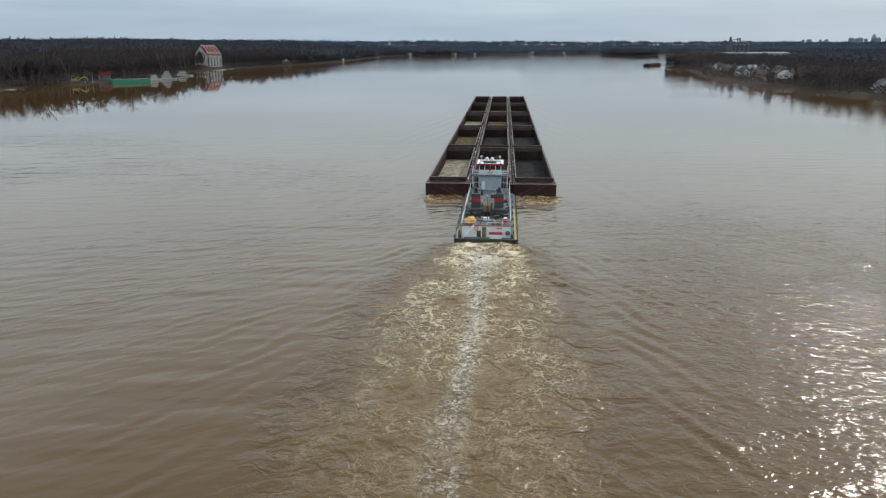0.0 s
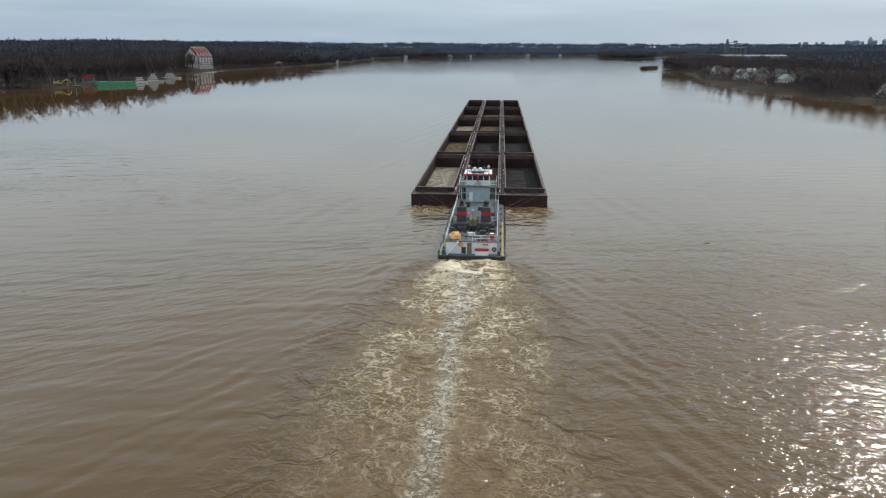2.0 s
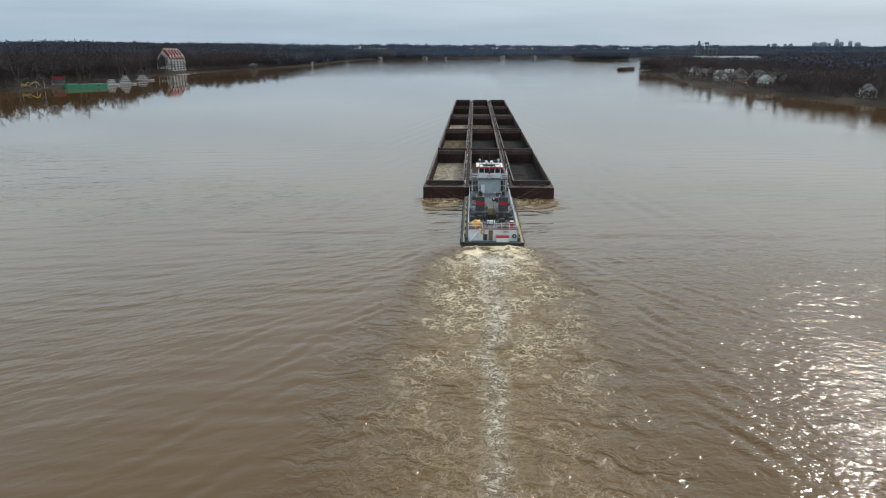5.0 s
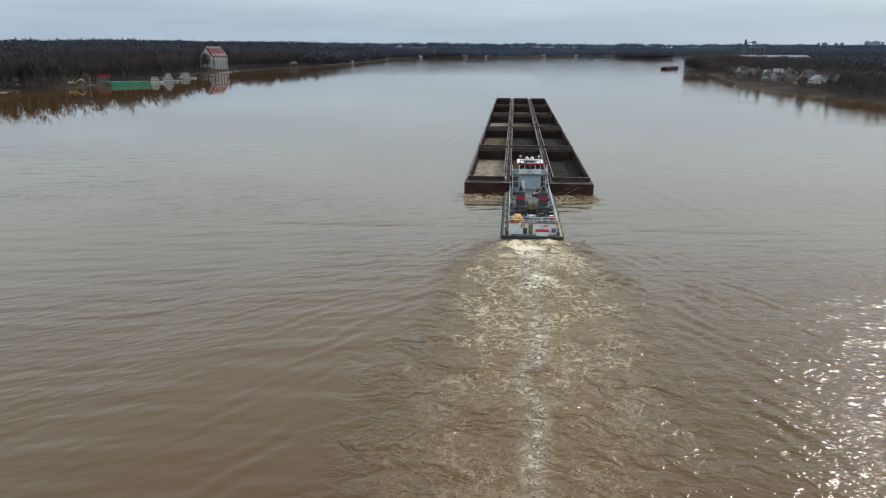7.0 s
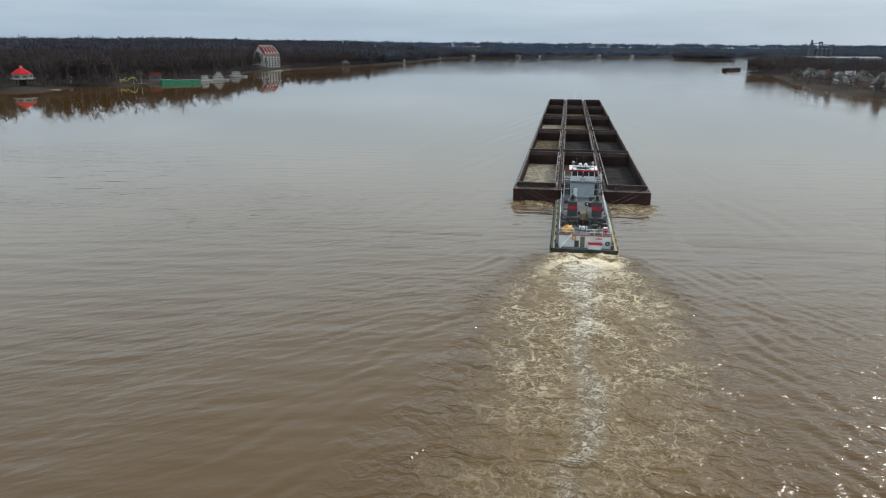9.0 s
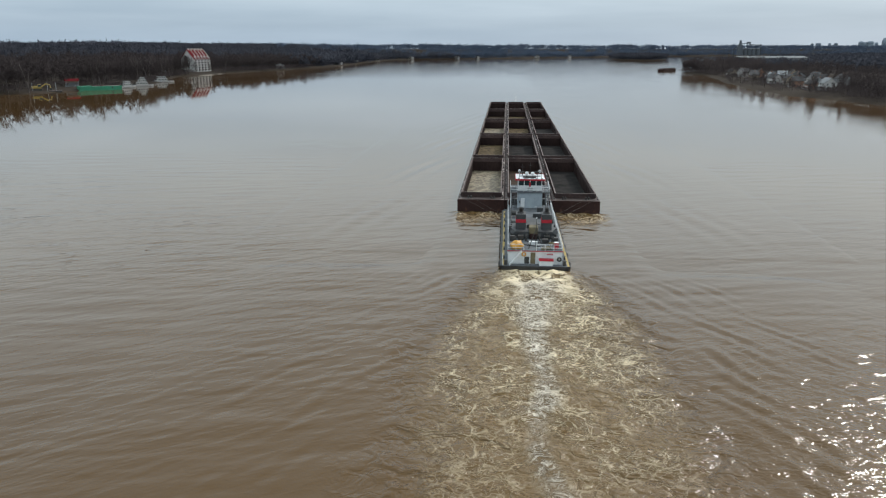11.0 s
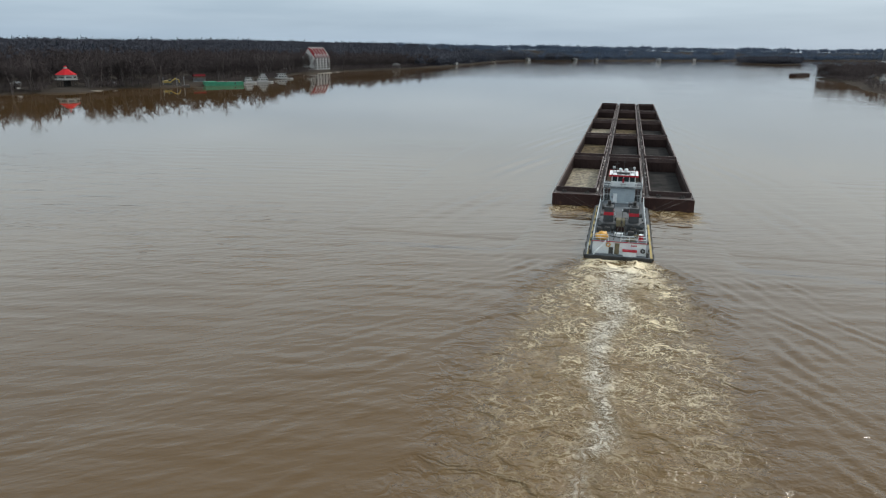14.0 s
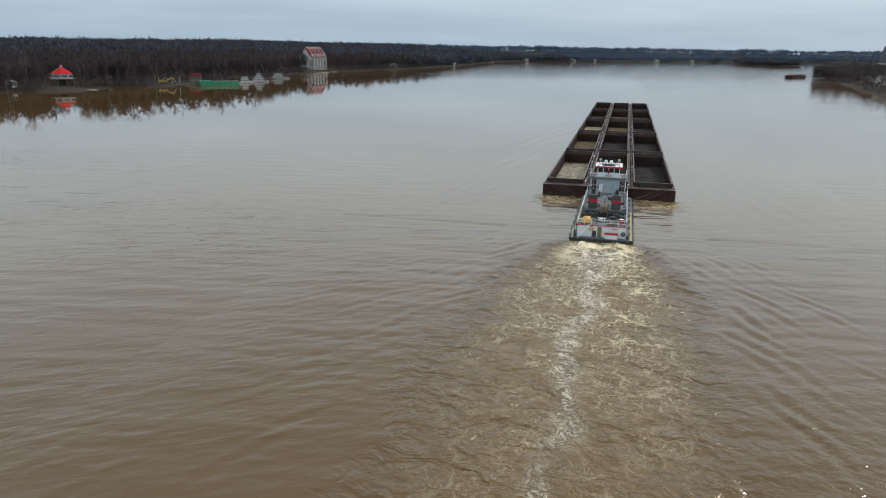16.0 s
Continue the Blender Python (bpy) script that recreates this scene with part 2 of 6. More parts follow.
def water_material(name, foam):
    """Silty river water: a muddy body under a clear reflecting surface, ripples fixed to the river; foam strength follows the wake."""
    m = bpy.data.materials.new(name)
    m.use_nodes = True
    nt = m.node_tree
    n, l = nt.nodes.new, nt.links.new
    p = nt.nodes["Principled BSDF"]
    p.inputs["IOR"].default_value, p.inputs["Roughness"].default_value = 1.33, 0.03
    geo = n("ShaderNodeNewGeometry")

    def mathn(op, a, b=None, clamp=False):
        x = n("ShaderNodeMath")
        x.operation, x.use_clamp = op, clamp
        for i, v in enumerate((a, b)):
            if v is None:
                continue
            if isinstance(v, (int, float)):
                x.inputs[i].default_value = v
            else:
                l(v, x.inputs[i])
        return x.outputs[0]

    def tex(scale, detail, stretch=(1, 1, 1), turn=0.0, distort=0.0, kind='FBM', source=None, rough=0.5):
        mp, t = n("ShaderNodeMapping"), n("ShaderNodeTexNoise")
        mp.inputs["Scale"].default_value, mp.inputs["Rotation"].default_value = stretch, (0, 0, radians(turn))
        t.noise_type = kind
        t.inputs["Scale"].default_value, t.inputs["Detail"].default_value, t.inputs["Distortion"].default_value = scale, detail, distort
        t.inputs["Roughness"].default_value = rough
        l(source or geo.outputs["Position"], mp.inputs[0]), l(mp.outputs[0], t.inputs["Vector"])
        return t.outputs["Fac"]

    def ramp(v, lo, hi, a=0.0, b=1.0):
        r = n("ShaderNodeMapRange")
        r.interpolation_type = 'SMOOTHSTEP'
        for k, q in (("From Min", lo), ("From Max", hi), ("To Min", a), ("To Max", b)):
            r.inputs[k].default_value = q
        l(v, r.inputs["Value"])
        return r.outputs[0]

    def blend(fac, a, b):
        x = n("ShaderNodeMix")
        x.data_type = 'RGBA'
        l(fac, x.inputs["Factor"])
        for k, v in (("A", a), ("B", b)):
            if isinstance(v, tuple):
                x.inputs[k].default_value = (*v, 1)
            else:
                l(v, x.inputs[k])
        return x.outputs["Result"]

    silt = tex(0.012, 4, (1, 0.6, 1))
    colour = blend(ramp(silt, 0.35, 0.65), (0.071, 0.037, 0.0105), (0.085, 0.046, 0.0145))
    place = n("ShaderNodeSeparateXYZ")
    l(geo.outputs["Position"], place.inputs[0])

    def crests(scale, stretch, turn, detail):
        """Long-crested waves: noise drawn out along a bearing."""
        mp, t = n("ShaderNodeMapping"), n("ShaderNodeTexNoise")
        mp.vector_type = 'TEXTURE'
        mp.inputs["Scale"].default_value, mp.inputs["Rotation"].default_value = (stretch, 1, 1), (0, 0, radians(turn))
        t.inputs["Scale"].default_value, t.inputs["Detail"].default_value, t.inputs["Distortion"].default_value = scale, detail, 0.25
        l(geo.outputs["Position"], mp.inputs[0]), l(mp.outputs[0], t.inputs["Vector"])
        return t.outputs["Fac"]

    # sheltered water lies smoother towards the banks and upriver
    shelter = ramp(mathn('ABSOLUTE', mathn('ADD', place.outputs[0], 60.0)), 90, 280, 1.0, 0.06)
    upriver = ramp(place.outputs[1], -20, 190, 1.0, 0.05)
    open_water = mathn('MAXIMUM', mathn('MULTIPLY', shelter, upriver), ramp(place.outputs[1], 560, 1250, 0.0, 0.38))
    calm = mathn('MULTIPLY', ramp(tex(0.018, 3, (0.8, 1, 1)), 0.38, 0.62, 0.35, 1.0), open_water)
    east = ramp(place.outputs[0], 10, 30)                       # crossing wash roughens the east side
    rough_water = mathn('MULTIPLY', mathn('MULTIPLY', east, ramp(place.outputs[1], -75, 10, 1.0, 0.08)), ramp(tex(0.03, 3, (1, 0.7, 1), 20), 0.36, 0.55, 0.35, 1.0))
    h = mathn('MULTIPLY', mathn('MULTIPLY', crests(0.20, 4.5, 14, 1.0), 0.20), open_water)
    h = mathn('ADD', h, mathn('MULTIPLY', mathn('MULTIPLY', crests(0.42, 3.0, 18, 1.5), 0.17), calm))
    slant = mathn('ADD', mathn('MULTIPLY', crests(0.5, 3.0, 40, 1.5), mathn('SUBTRACT', 1.0, east)), mathn('MULTIPLY', crests(0.5, 3.0, -42, 1.5), east))
    h = mathn('ADD', h, mathn('MULTIPLY', mathn('MULTIPLY', slant, 0.19), mathn('MULTIPLY', calm, ramp(place.outputs[1], -80, 40, 1.0, 0.15))))
    h = mathn('ADD', h, mathn('MULTIPLY', mathn('MULTIPLY', crests(1.0, 2.6, 32, 2.0), 0.10), calm))
    h = mathn('ADD', h, mathn('MULTIPLY', mathn('MULTIPLY', tex(1.3, 2, (0.7, 1, 1), -10, 0.3), 0.016), calm))
    h = mathn('ADD', h, mathn('MULTIPLY', mathn('MULTIPLY', tex(0.42, 2, (0.8, 1, 1), 30, 0.4), 0.34), rough_water))
    h = mathn('ADD', h, mathn('MULTIPLY', mathn('MULTIPLY', tex(1.5, 2.5, (0.7, 1, 1), 30, 0.4), 0.235), rough_water))
    if foam:
        co, sep = n("ShaderNodeTexCoord"), n("ShaderNodeSeparateXYZ")
        l(co.outputs["Object"], sep.inputs[0])
        x, y = sep.outputs[0], sep.outputs[1]
        back = mathn('MULTIPLY', y, -1.0)                      # metres behind the stern
        wander = mathn('MULTIPLY', mathn('SUBTRACT', tex(0.05, 3), 0.5), 12.0)
        xs = mathn('ABSOLUTE', mathn('ADD', x, mathn('MULTIPLY', wander, ramp(back, 5, 70, 0.15, 1.0))))
        width = mathn('SUBTRACT', 13.2, mathn('MULTIPLY', mathn('EXPONENT', mathn('MULTIPLY', mathn('MAXIMUM', back, 0.0), -0.05)), 7.6))
        across = mathn('ADD', mathn('DIVIDE', xs, width), mathn('MULTIPLY', mathn('SUBTRACT', tex(0.07, 4, (1, 1, 1), 0, 0.8), 0.5), 0.75))
        tint = mathn('MULTIPLY', ramp(across, 0.35, 1.35, 1, 0), ramp(back, -2.0, 1.0))
        body = mathn('MULTIPLY', ramp(across, 0.62, 1.25, 1, 0), ramp(back, -2.0, 1.0))
        skirt = mathn('MULTIPLY', mathn('MULTIPLY', ramp(back, -42, -27, 1, 0), ramp(mathn('ABSOLUTE', x), 15, 18, 1, 0)), 0.45)
        fade, swirl = ramp(back, 14, 74, 1.0, 0.12), ramp(back, 10, 130, 1.0, 0.35)
        core = mathn('MULTIPLY', ramp(mathn('DIVIDE', xs, mathn('ADD', mathn('MULTIPLY', ramp(back, 4, 40, 1.0, 0.0), 2.2), 1.5)), 0.1, 1.6, 1, 0), ramp(back, 2, 9))

        def warped(scale, size):
            """River coordinates stirred by a slow noise, so that foam runs in curls."""
            t, sub, add = n("ShaderNodeTexNoise"), n("ShaderNodeVectorMath"), n("ShaderNodeVectorMath")
            t.inputs["Scale"].default_value, t.inputs["Detail"].default_value = scale, 2.2
            l(geo.outputs["Position"], t.inputs["Vector"])
            sub.operation, add.operation = 'SUBTRACT', 'MULTIPLY_ADD'
            sub.inputs[1].default_value = (0.5, 0.5, 0.5)
            add.inputs[1].default_value = (size, size, 0)
            l(t.outputs["Color"], sub.inputs[0]), l(sub.outputs[0], add.inputs[0]), l(geo.outputs["Position"], add.inputs[2])
            return add.outputs[0]

        def cells(source, scale, stretch, thin):
            mp, v = n("ShaderNodeMapping"), n("ShaderNodeTexVoronoi")
            mp.inputs["Scale"].default_value = stretch
            v.feature, v.voronoi_dimensions = 'DISTANCE_TO_EDGE', '2D'
            v.inputs["Scale"].default_value = scale
            l(source, mp.inputs[0]), l(mp.outputs[0], v.inputs["Vector"])
            return ramp(v.outputs["Distance"], 0.0, thin, 1.0, 0.0)

        stir, stir_b = warped(0.18, 12.0), warped(0.55, 4.6)
        churn = tex(0.13, 3, (0.85, 1.4, 1), 0, 0.8, source=stir)
        churn_b = tex(0.36, 2.5, (0.85, 1.4, 1), 25, 0.6, source=stir_b)
        churn_c = tex(0.95, 4, (0.9, 1.3, 1), -15, 0.5, rough=0.6)
        web_a = cells(stir, 0.19, (1, 1.15, 1), 0.055)
        web_b = cells(stir_b, 0.42, (1, 1.15, 1), 0.075)
        strand = ramp(mathn('ABSOLUTE', mathn('SUBTRACT', churn_b, 0.5)), 0.0, 0.022, 1.0, 0.0)
        patch = ramp(tex(0.15, 3, (1, 0.8, 1)), 0.40, 0.56, 0.16, 1.0)
        gaps = ramp(churn_c, 0.34, 0.50, 0.2, 1.0)
        thread = ramp(mathn('ABSOLUTE', mathn('SUBTRACT', churn_c, 0.48)), 0.0, 0.03, 0.75, 0.0)
        lines = mathn('MAXIMUM', mathn('MAXIMUM', mathn('MULTIPLY', web_a, 0.8), thread), mathn('MAXIMUM', mathn('MULTIPLY', web_b, 0.8), mathn('MULTIPLY', strand, 0.9)))
        lines = mathn('MULTIPLY', lines, mathn('MULTIPLY', patch, gaps))
        near = ramp(back, 3, 20, 1.0, 0.0)
        froth = tex(1.9, 5, (1, 1.4, 1), 0, 0.8, rough=0.65)
        lines = mathn('MULTIPLY', lines, ramp(froth, 0.34, 0.50, 0.35, 1.0))
        boil = mathn('MULTIPLY', near, ramp(across, 0.55, 1.0, 1, 0))
        speck = tex(1.5, 6, (1, 1.2, 1), 0, 0.8, rough=0.75, source=stir_b)
        f_lines = mathn('MULTIPLY', mathn('MULTIPLY', lines, mathn('MAXIMUM', body, skirt)), mathn('MULTIPLY', fade, 1.5), True)
        f_core = mathn('MULTIPLY', mathn('MULTIPLY', ramp(speck, 0.43, 0.59), core), ramp(back, 16, 90, 1.0, 0.4))
        f_core = mathn('MULTIPLY', f_core, ramp(churn, 0.32, 0.52, 0.3, 1.0))
        f_boil = mathn('MULTIPLY', mathn('MULTIPLY', ramp(mathn('ADD', mathn('MULTIPLY', churn_b, 0.65), mathn('MULTIPLY', speck, 0.35)), 0.43, 0.55), boil), 1.0)
        total = mathn('MAXIMUM', mathn('MAXIMUM', f_lines, f_core), f_boil)
        stirred = mathn('MULTIPLY', mathn('MAXIMUM', tint, skirt), ramp(back, 10, 95, 0.78, 0.2))
        colour = blend(stirred, colour, (0.165, 0.101, 0.036))
        white = blend(core, (0.74, 0.61, 0.41), (0.80, 0.72, 0.60))
        colour = blend(total, colour, white)
        l(mathn('ADD', mathn('MULTIPLY', total, 0.5), 0.10, True), p.inputs["Roughness"])
        zone = mathn('MULTIPLY', ramp(across, 0.7, 1.8, 1, 0), ramp(back, -2.0, 4.0))
        rise = mathn('MULTIPLY', mathn('MAXIMUM', zone, skirt), swirl)
        for wave, size in ((churn, 2.2), (churn_b, 0.8), (churn_c, 0.22), (total, 0.22)):
            h = mathn('ADD', h, mathn('MULTIPLY', mathn('MULTIPLY', mathn('SUBTRACT', wave, 0.5 if size > 0.2 else 0.0), size), rise))
    bp = n("ShaderNodeBump")
    bp.inputs["Strength"].default_value, bp.inputs["Distance"].default_value = 1.0, 1.0
    l(h, bp.inputs["Height"]), l(bp.outputs[0], p.inputs["Normal"])
    l(colour, p.inputs["Base Color"])
    return m


WATER = water_material("silty_river_water", False)
WAKE = water_material("churned_wake_water", True)


# ---------------------------------------------------------------- mesh tools
def link_mesh(name, verts, faces, material, parent=None, label="", smooth=False):
    me = bpy.data.meshes.new(name)
    me.from_pydata([tuple(v) for v in verts], [], [tuple(f) for f in faces])
    me.materials.append(material)
    if smooth:
        me.polygons.foreach_set("use_smooth", [True] * len(me.polygons))
    ob = new(name, me)
    if parent:
        ob.parent = parent
    if label:
        ob["label"] = label
    return ob


def big_mesh(name, verts, faces, material, smooth=False):
    """A large mesh from numpy arrays; all faces have the same number of corners."""
    me = bpy.data.meshes.new(name)
    k = faces.shape[1]
    me.vertices.add(len(verts)), me.loops.add(faces.size), me.polygons.add(len(faces))
    me.vertices.foreach_set("co", verts.astype(np.float32).ravel())
    me.loops.foreach_set("vertex_index", faces.astype(np.int32).ravel())
    me.polygons.foreach_set("loop_start", np.arange(0, faces.size, k, dtype=np.int32))
    me.polygons.foreach_set("use_smooth", np.full(len(faces), smooth))
    me.update(calc_edges=True)
    me.materials.append(material)
    return new(name, me)


def part(name, bm, material, parent, label="", smooth=False):
    me = bpy.data.meshes.new(name)
    bmesh.ops.recalc_face_normals(bm, faces=bm.faces)
    bm.to_mesh(me)
    bm.free()
    me.materials.append(material)
    if smooth:
        me.polygons.foreach_set("use_smooth", [True] * len(me.polygons))
    ob = new(name, me)
    ob.parent = parent
    if label:
        ob["label"] = label
    return ob


def thing(name, label, category, group="", kind=""):
    ob = new(name)
    ob.empty_display_size = 0.5
    return tagged(ob, label, category, group, kind)


def box(bm, x0, x1, y0, y1, z0, z1, bevel=0.0):
    m = Matrix.Translation(((x0 + x1) / 2, (y0 + y1) / 2, (z0 + z1) / 2)) @ Matrix.Diagonal((x1 - x0, y1 - y0, z1 - z0, 1))
    vs = bmesh.ops.create_cube(bm, size=1, matrix=m)["verts"]
    if bevel:
        es = list({e for v in vs for e in v.link_edges})
        bmesh.ops.bevel(bm, geom=es, offset=bevel, segments=2, affect='EDGES', profile=0.6)
    return bm


def tube(bm, a, b, r0, r1=None, n=8):
    a, b = Vector(a), Vector(b)
    r1 = r0 if r1 is None else r1
    m = Matrix.Translation((a + b) / 2) @ (b - a).to_track_quat('Z', 'Y').to_matrix().to_4x4()
    bmesh.ops.create_cone(bm, cap_ends=True, segments=n, radius1=r0, radius2=max(r1, 1e-4), depth=(b - a).length, matrix=m)
    return bm


def ball(bm, c, r, sz=1.0, n=10):
    bmesh.ops.create_uvsphere(bm, u_segments=n, v_segments=max(6, n // 2 + 1), radius=r, matrix=Matrix.Translation(c) @ Matrix.Diagonal((1, 1, sz, 1)))
    return bm


def ring(bm, c, r, t, axis='Y', n=14, k=6):
    """A torus round the axis."""
    rows = []
    for i in range(n):
        a = 2 * math.pi * i / n
        row = []
        for j in range(k):
            q = 2 * math.pi * j / k
            d, h = r + t * math.cos(q), t * math.sin(q)
            u, v = d * math.cos(a), d * math.sin(a)
            row.append(bm.verts.new(Vector(c) + Vector((u, h, v) if axis == 'Y' else (h, u, v) if axis == 'X' else (u, v, h))))
        rows.append(row)
    for i in range(n):
        for j in range(k):
            bm.faces.new((rows[i][j], rows[(i + 1) % n][j], rows[(i + 1) % n][(j + 1) % k], rows[i][(j + 1) % k]))
    return bm


def prism(bm, outline, z0, z1, scale_top=1.0, shift=(0, 0)):
    """An upright prism on an outline of (x, y) corners."""
    cx, cy = sum(p[0] for p in outline) / len(outline), sum(p[1] for p in outline) / len(outline)
    lo = [bm.verts.new((x, y, z0)) for x, y in outline]
    hi = [bm.verts.new((cx + (x - cx) * scale_top + shift[0], cy + (y - cy) * scale_top + shift[1], z1)) for x, y in outline]
    k = len(outline)
    bm.faces.new(lo[::-1]), bm.faces.new(hi)
    for i in range(k):
        bm.faces.new((lo[i], lo[(i + 1) % k], hi[(i + 1) % k], hi[i]))
    return bm


def gable(bm, x0, x1, y0, y1, z0, z1, along='Y', over=0.4, thick=0.25):
    """A pitched roof of two slabs over a rectangle."""
    if along == 'Y':
        mid = (x0 + x1) / 2
        sec = [(x0 - over, z0 - 0.2), (mid, z1), (x1 + over, z0 - 0.2)]
        for (ua, za), (ub, zb) in ((sec[0], sec[1]), (sec[1], sec[2])):
            v = [bm.verts.new(q) for q in ((ua, y0 - over, za), (ub, y0 - over, zb), (ub, y1 + over, zb), (ua, y1 + over, za),
                                           (ua, y0 - over, za + thick), (ub, y0 - over, zb + thick), (ub, y1 + over, zb + thick), (ua, y1 + over, za + thick))]
            for f in ((0, 1, 2, 3), (4, 7, 6, 5), (0, 4, 5, 1), (2, 6, 7, 3), (0, 3, 7, 4), (1, 5, 6, 2)):
                bm.faces.new([v[i] for i in f])
    else:
        mid = (y0 + y1) / 2
        sec = [(y0 - over, z0 - 0.2), (mid, z1), (y1 + over, z0 - 0.2)]
        for (ua, za), (ub, zb) in ((sec[0], sec[1]), (sec[1], sec[2])):
            v = [bm.verts.new(q) for q in ((x0 - over, ua, za), (x0 - over, ub, zb), (x1 + over, ub, zb), (x1 + over, ua, za),
                                           (x0 - over, ua, za + thick), (x0 - over, ub, zb + thick), (x1 + over, ub, zb + thick), (x1 + over, ua, za + thick))]
            for f in ((0, 3, 2, 1), (4, 5, 6, 7), (0, 1, 5, 4), (2, 3, 7, 6), (0, 4, 7, 3), (1, 2, 6, 5)):
                bm.faces.new([v[i] for i in f])
    return bm


def gable_wall(bm, x0, x1, y0, y1, z0, z1, ztop, along='Y'):
    """House walls with pointed gables, one closed block."""
    if along == 'Y':
        mid = (x0 + x1) / 2
        sec = [(x0, z0), (x1, z0), (x1, z1), (mid, ztop), (x0, z1)]
        a, b = [bm.verts.new((u, y0, z)) for u, z in sec], [bm.verts.new((u, y1, z)) for u, z in sec]
    else:
        mid = (y0 + y1) / 2
        sec = [(y0, z0), (y1, z0), (y1, z1), (mid, ztop), (y0, z1)]
        a, b = [bm.verts.new((x0, u, z)) for u, z in sec], [bm.verts.new((x1, u, z)) for u, z in sec]
    bm.faces.new(a), bm.faces.new(b[::-1])
    for i in range(5):
        bm.faces.new((a[i], b[i], b[(i + 1) % 5], a[(i + 1) % 5]))
    return bm


NB = bmesh.new


# ---------------------------------------------------------------- river and land
LEFT = ((-700, -520), (200, -455), (346, -443), (376, -436), (398, -412), (425, -420), (455, -424), (486, -398), (562, -372), (659, -380), (760, -420),
        (867, -444), (920, -420), (990, -428), (1163, -387), (1431, -358), (1900, -372), (2286, -365), (2461, -133), (2731, 231), (2987, 422), (3300, 900), (3700, 1800), (5000, 4800))
RIGHT = ((-700, 300), (328, 253), (370, 240), (459, 232), (501, 215), (660, 225), (895, 262), (1025, 253), (1075, 300), (1300, 380), (1800, 560), (2300, 850), (2800, 1350), (3200, 2000), (5000, 4900))
ISLAND = (415.0, 2330.0, 85.0, 170.0)


def bank(table, y):
    return np.interp(y, [p[0] for p in table], [p[1] for p in table])


def rolling(x, y, seed=0):
    return (np.sin(x * 0.011 + y * 0.004 + seed) + np.sin(y * 0.0083 - x * 0.005 + 2.1 * seed) + 0.5 * np.sin(x * 0.031 + 1.3) * np.sin(y * 0.027 + seed))


def land_height(x, y):
    """Ground height: river bed between the banks, a mud slope, flood plain, and a wooded ridge behind the west bank."""
    wob = 3.0 * np.sin(y * 0.05) + 2.0 * np.sin(y * 0.13 + 1.0)
    dl = bank(LEFT, y) + wob - x                 # metres inland of the west bank
    dr = x - bank(RIGHT, y) - wob * 0.7
    isl = (1 - np.hypot((x - ISLAND[0]) / ISLAND[2], (y - ISLAND[1]) / ISLAND[3])) * 60
    d = np.maximum(np.maximum(dl, dr), isl)
    z = np.where(d < 0, np.maximum(d * 0.12, -3.0), 2.2 * (1 - np.exp(-np.maximum(d, 0) / 6.0)) + np.clip(d / 300, 0, 1) * 1.5)
    near = np.interp(y, [-700, 1300, 2000, 5000], [330, 300, 110, 80])
    top = np.interp(y, [-700, 900, 1500, 2300, 3000, 5000], [23, 23, 28, 32, 27, 23])
    s = np.clip((dl - near) / 420, 0, 1)
    ridge = s * s * (3 - 2 * s) * (top + rolling(x, y) * 1.6)
    return z + np.where(dl > 0, ridge, 0) + np.where((d > 40), rolling(x, y, 2) * 0.35, 0)


def spaced(lo, hi, fine_lo, fine_hi, step, grow):
    v = list(np.arange(fine_lo, fine_hi + step / 2, step))
    s, p = step, v[-1]
    while p < hi:
        s *= grow
        p = min(p + s, hi)
        v.append(p)
    s, p = step, v[0]
    while p > lo:
        s *= grow
        p = max(p - s, lo)
        v.insert(0, p)
    return np.array(v)


def grid_faces(nx, ny):
    i = np.arange(nx * ny).reshape(ny, nx)
    return np.stack([i[:-1, :-1], i[:-1, 1:], i[1:, 1:], i[1:, :-1]], -1).reshape(-1, 4)


def build_ground():
    xs = spaced(-3200, 4600, -560, 420, 9.0, 1.08)
    ys = spaced(-700, 4950, 230, 1250, 9.0, 1.06)
    X, Y = np.meshgrid(xs, ys)
    Z = land_height(X, Y)
    ob = big_mesh("ground", np.stack([X, Y, Z], -1).reshape(-1, 3), grid_faces(len(xs), len(ys)), SOIL, True)
    tagged(ob, "brown winter ground with muddy banks and a wooded ridge", "ground", kind="structure")


def wave_height(x, y):
    """Low wind and wash waves of the open river."""
    z = np.zeros_like(x)
    rng = np.random.default_rng(4)
    for k in range(10):
        length = 1.9 * 1.18 ** k
        a = radians(90 + rng.normal(14, 9))
        z += 0.010 * length ** 0.55 * np.sin((x * math.cos(a) + y * math.sin(a)) * 2 * math.pi / length + rng.uniform(0, 6.28) + 0.8 * np.sin(x * 0.05 + k))
    return z * 0.34


def build_river():
    xs = spaced(-3000, 4500, -105, 105, 1.0, 1.10)
    ys = spaced(-690, 4900, -130, 130, 0.85, 1.08)
    X, Y = np.meshgrid(xs, ys)
    amp = np.exp(-np.maximum(np.hypot(X, Y) - 150, 0) / 120)
    ob = big_mesh("river_water", np.stack([X, Y, wave_height(X, Y) * amp], -1).reshape(-1, 3), grid_faces(len(xs), len(ys)), WATER, True)
    tagged(ob, "wide silty brown river with low ripples", "water", kind="structure")


STERN = -44.2


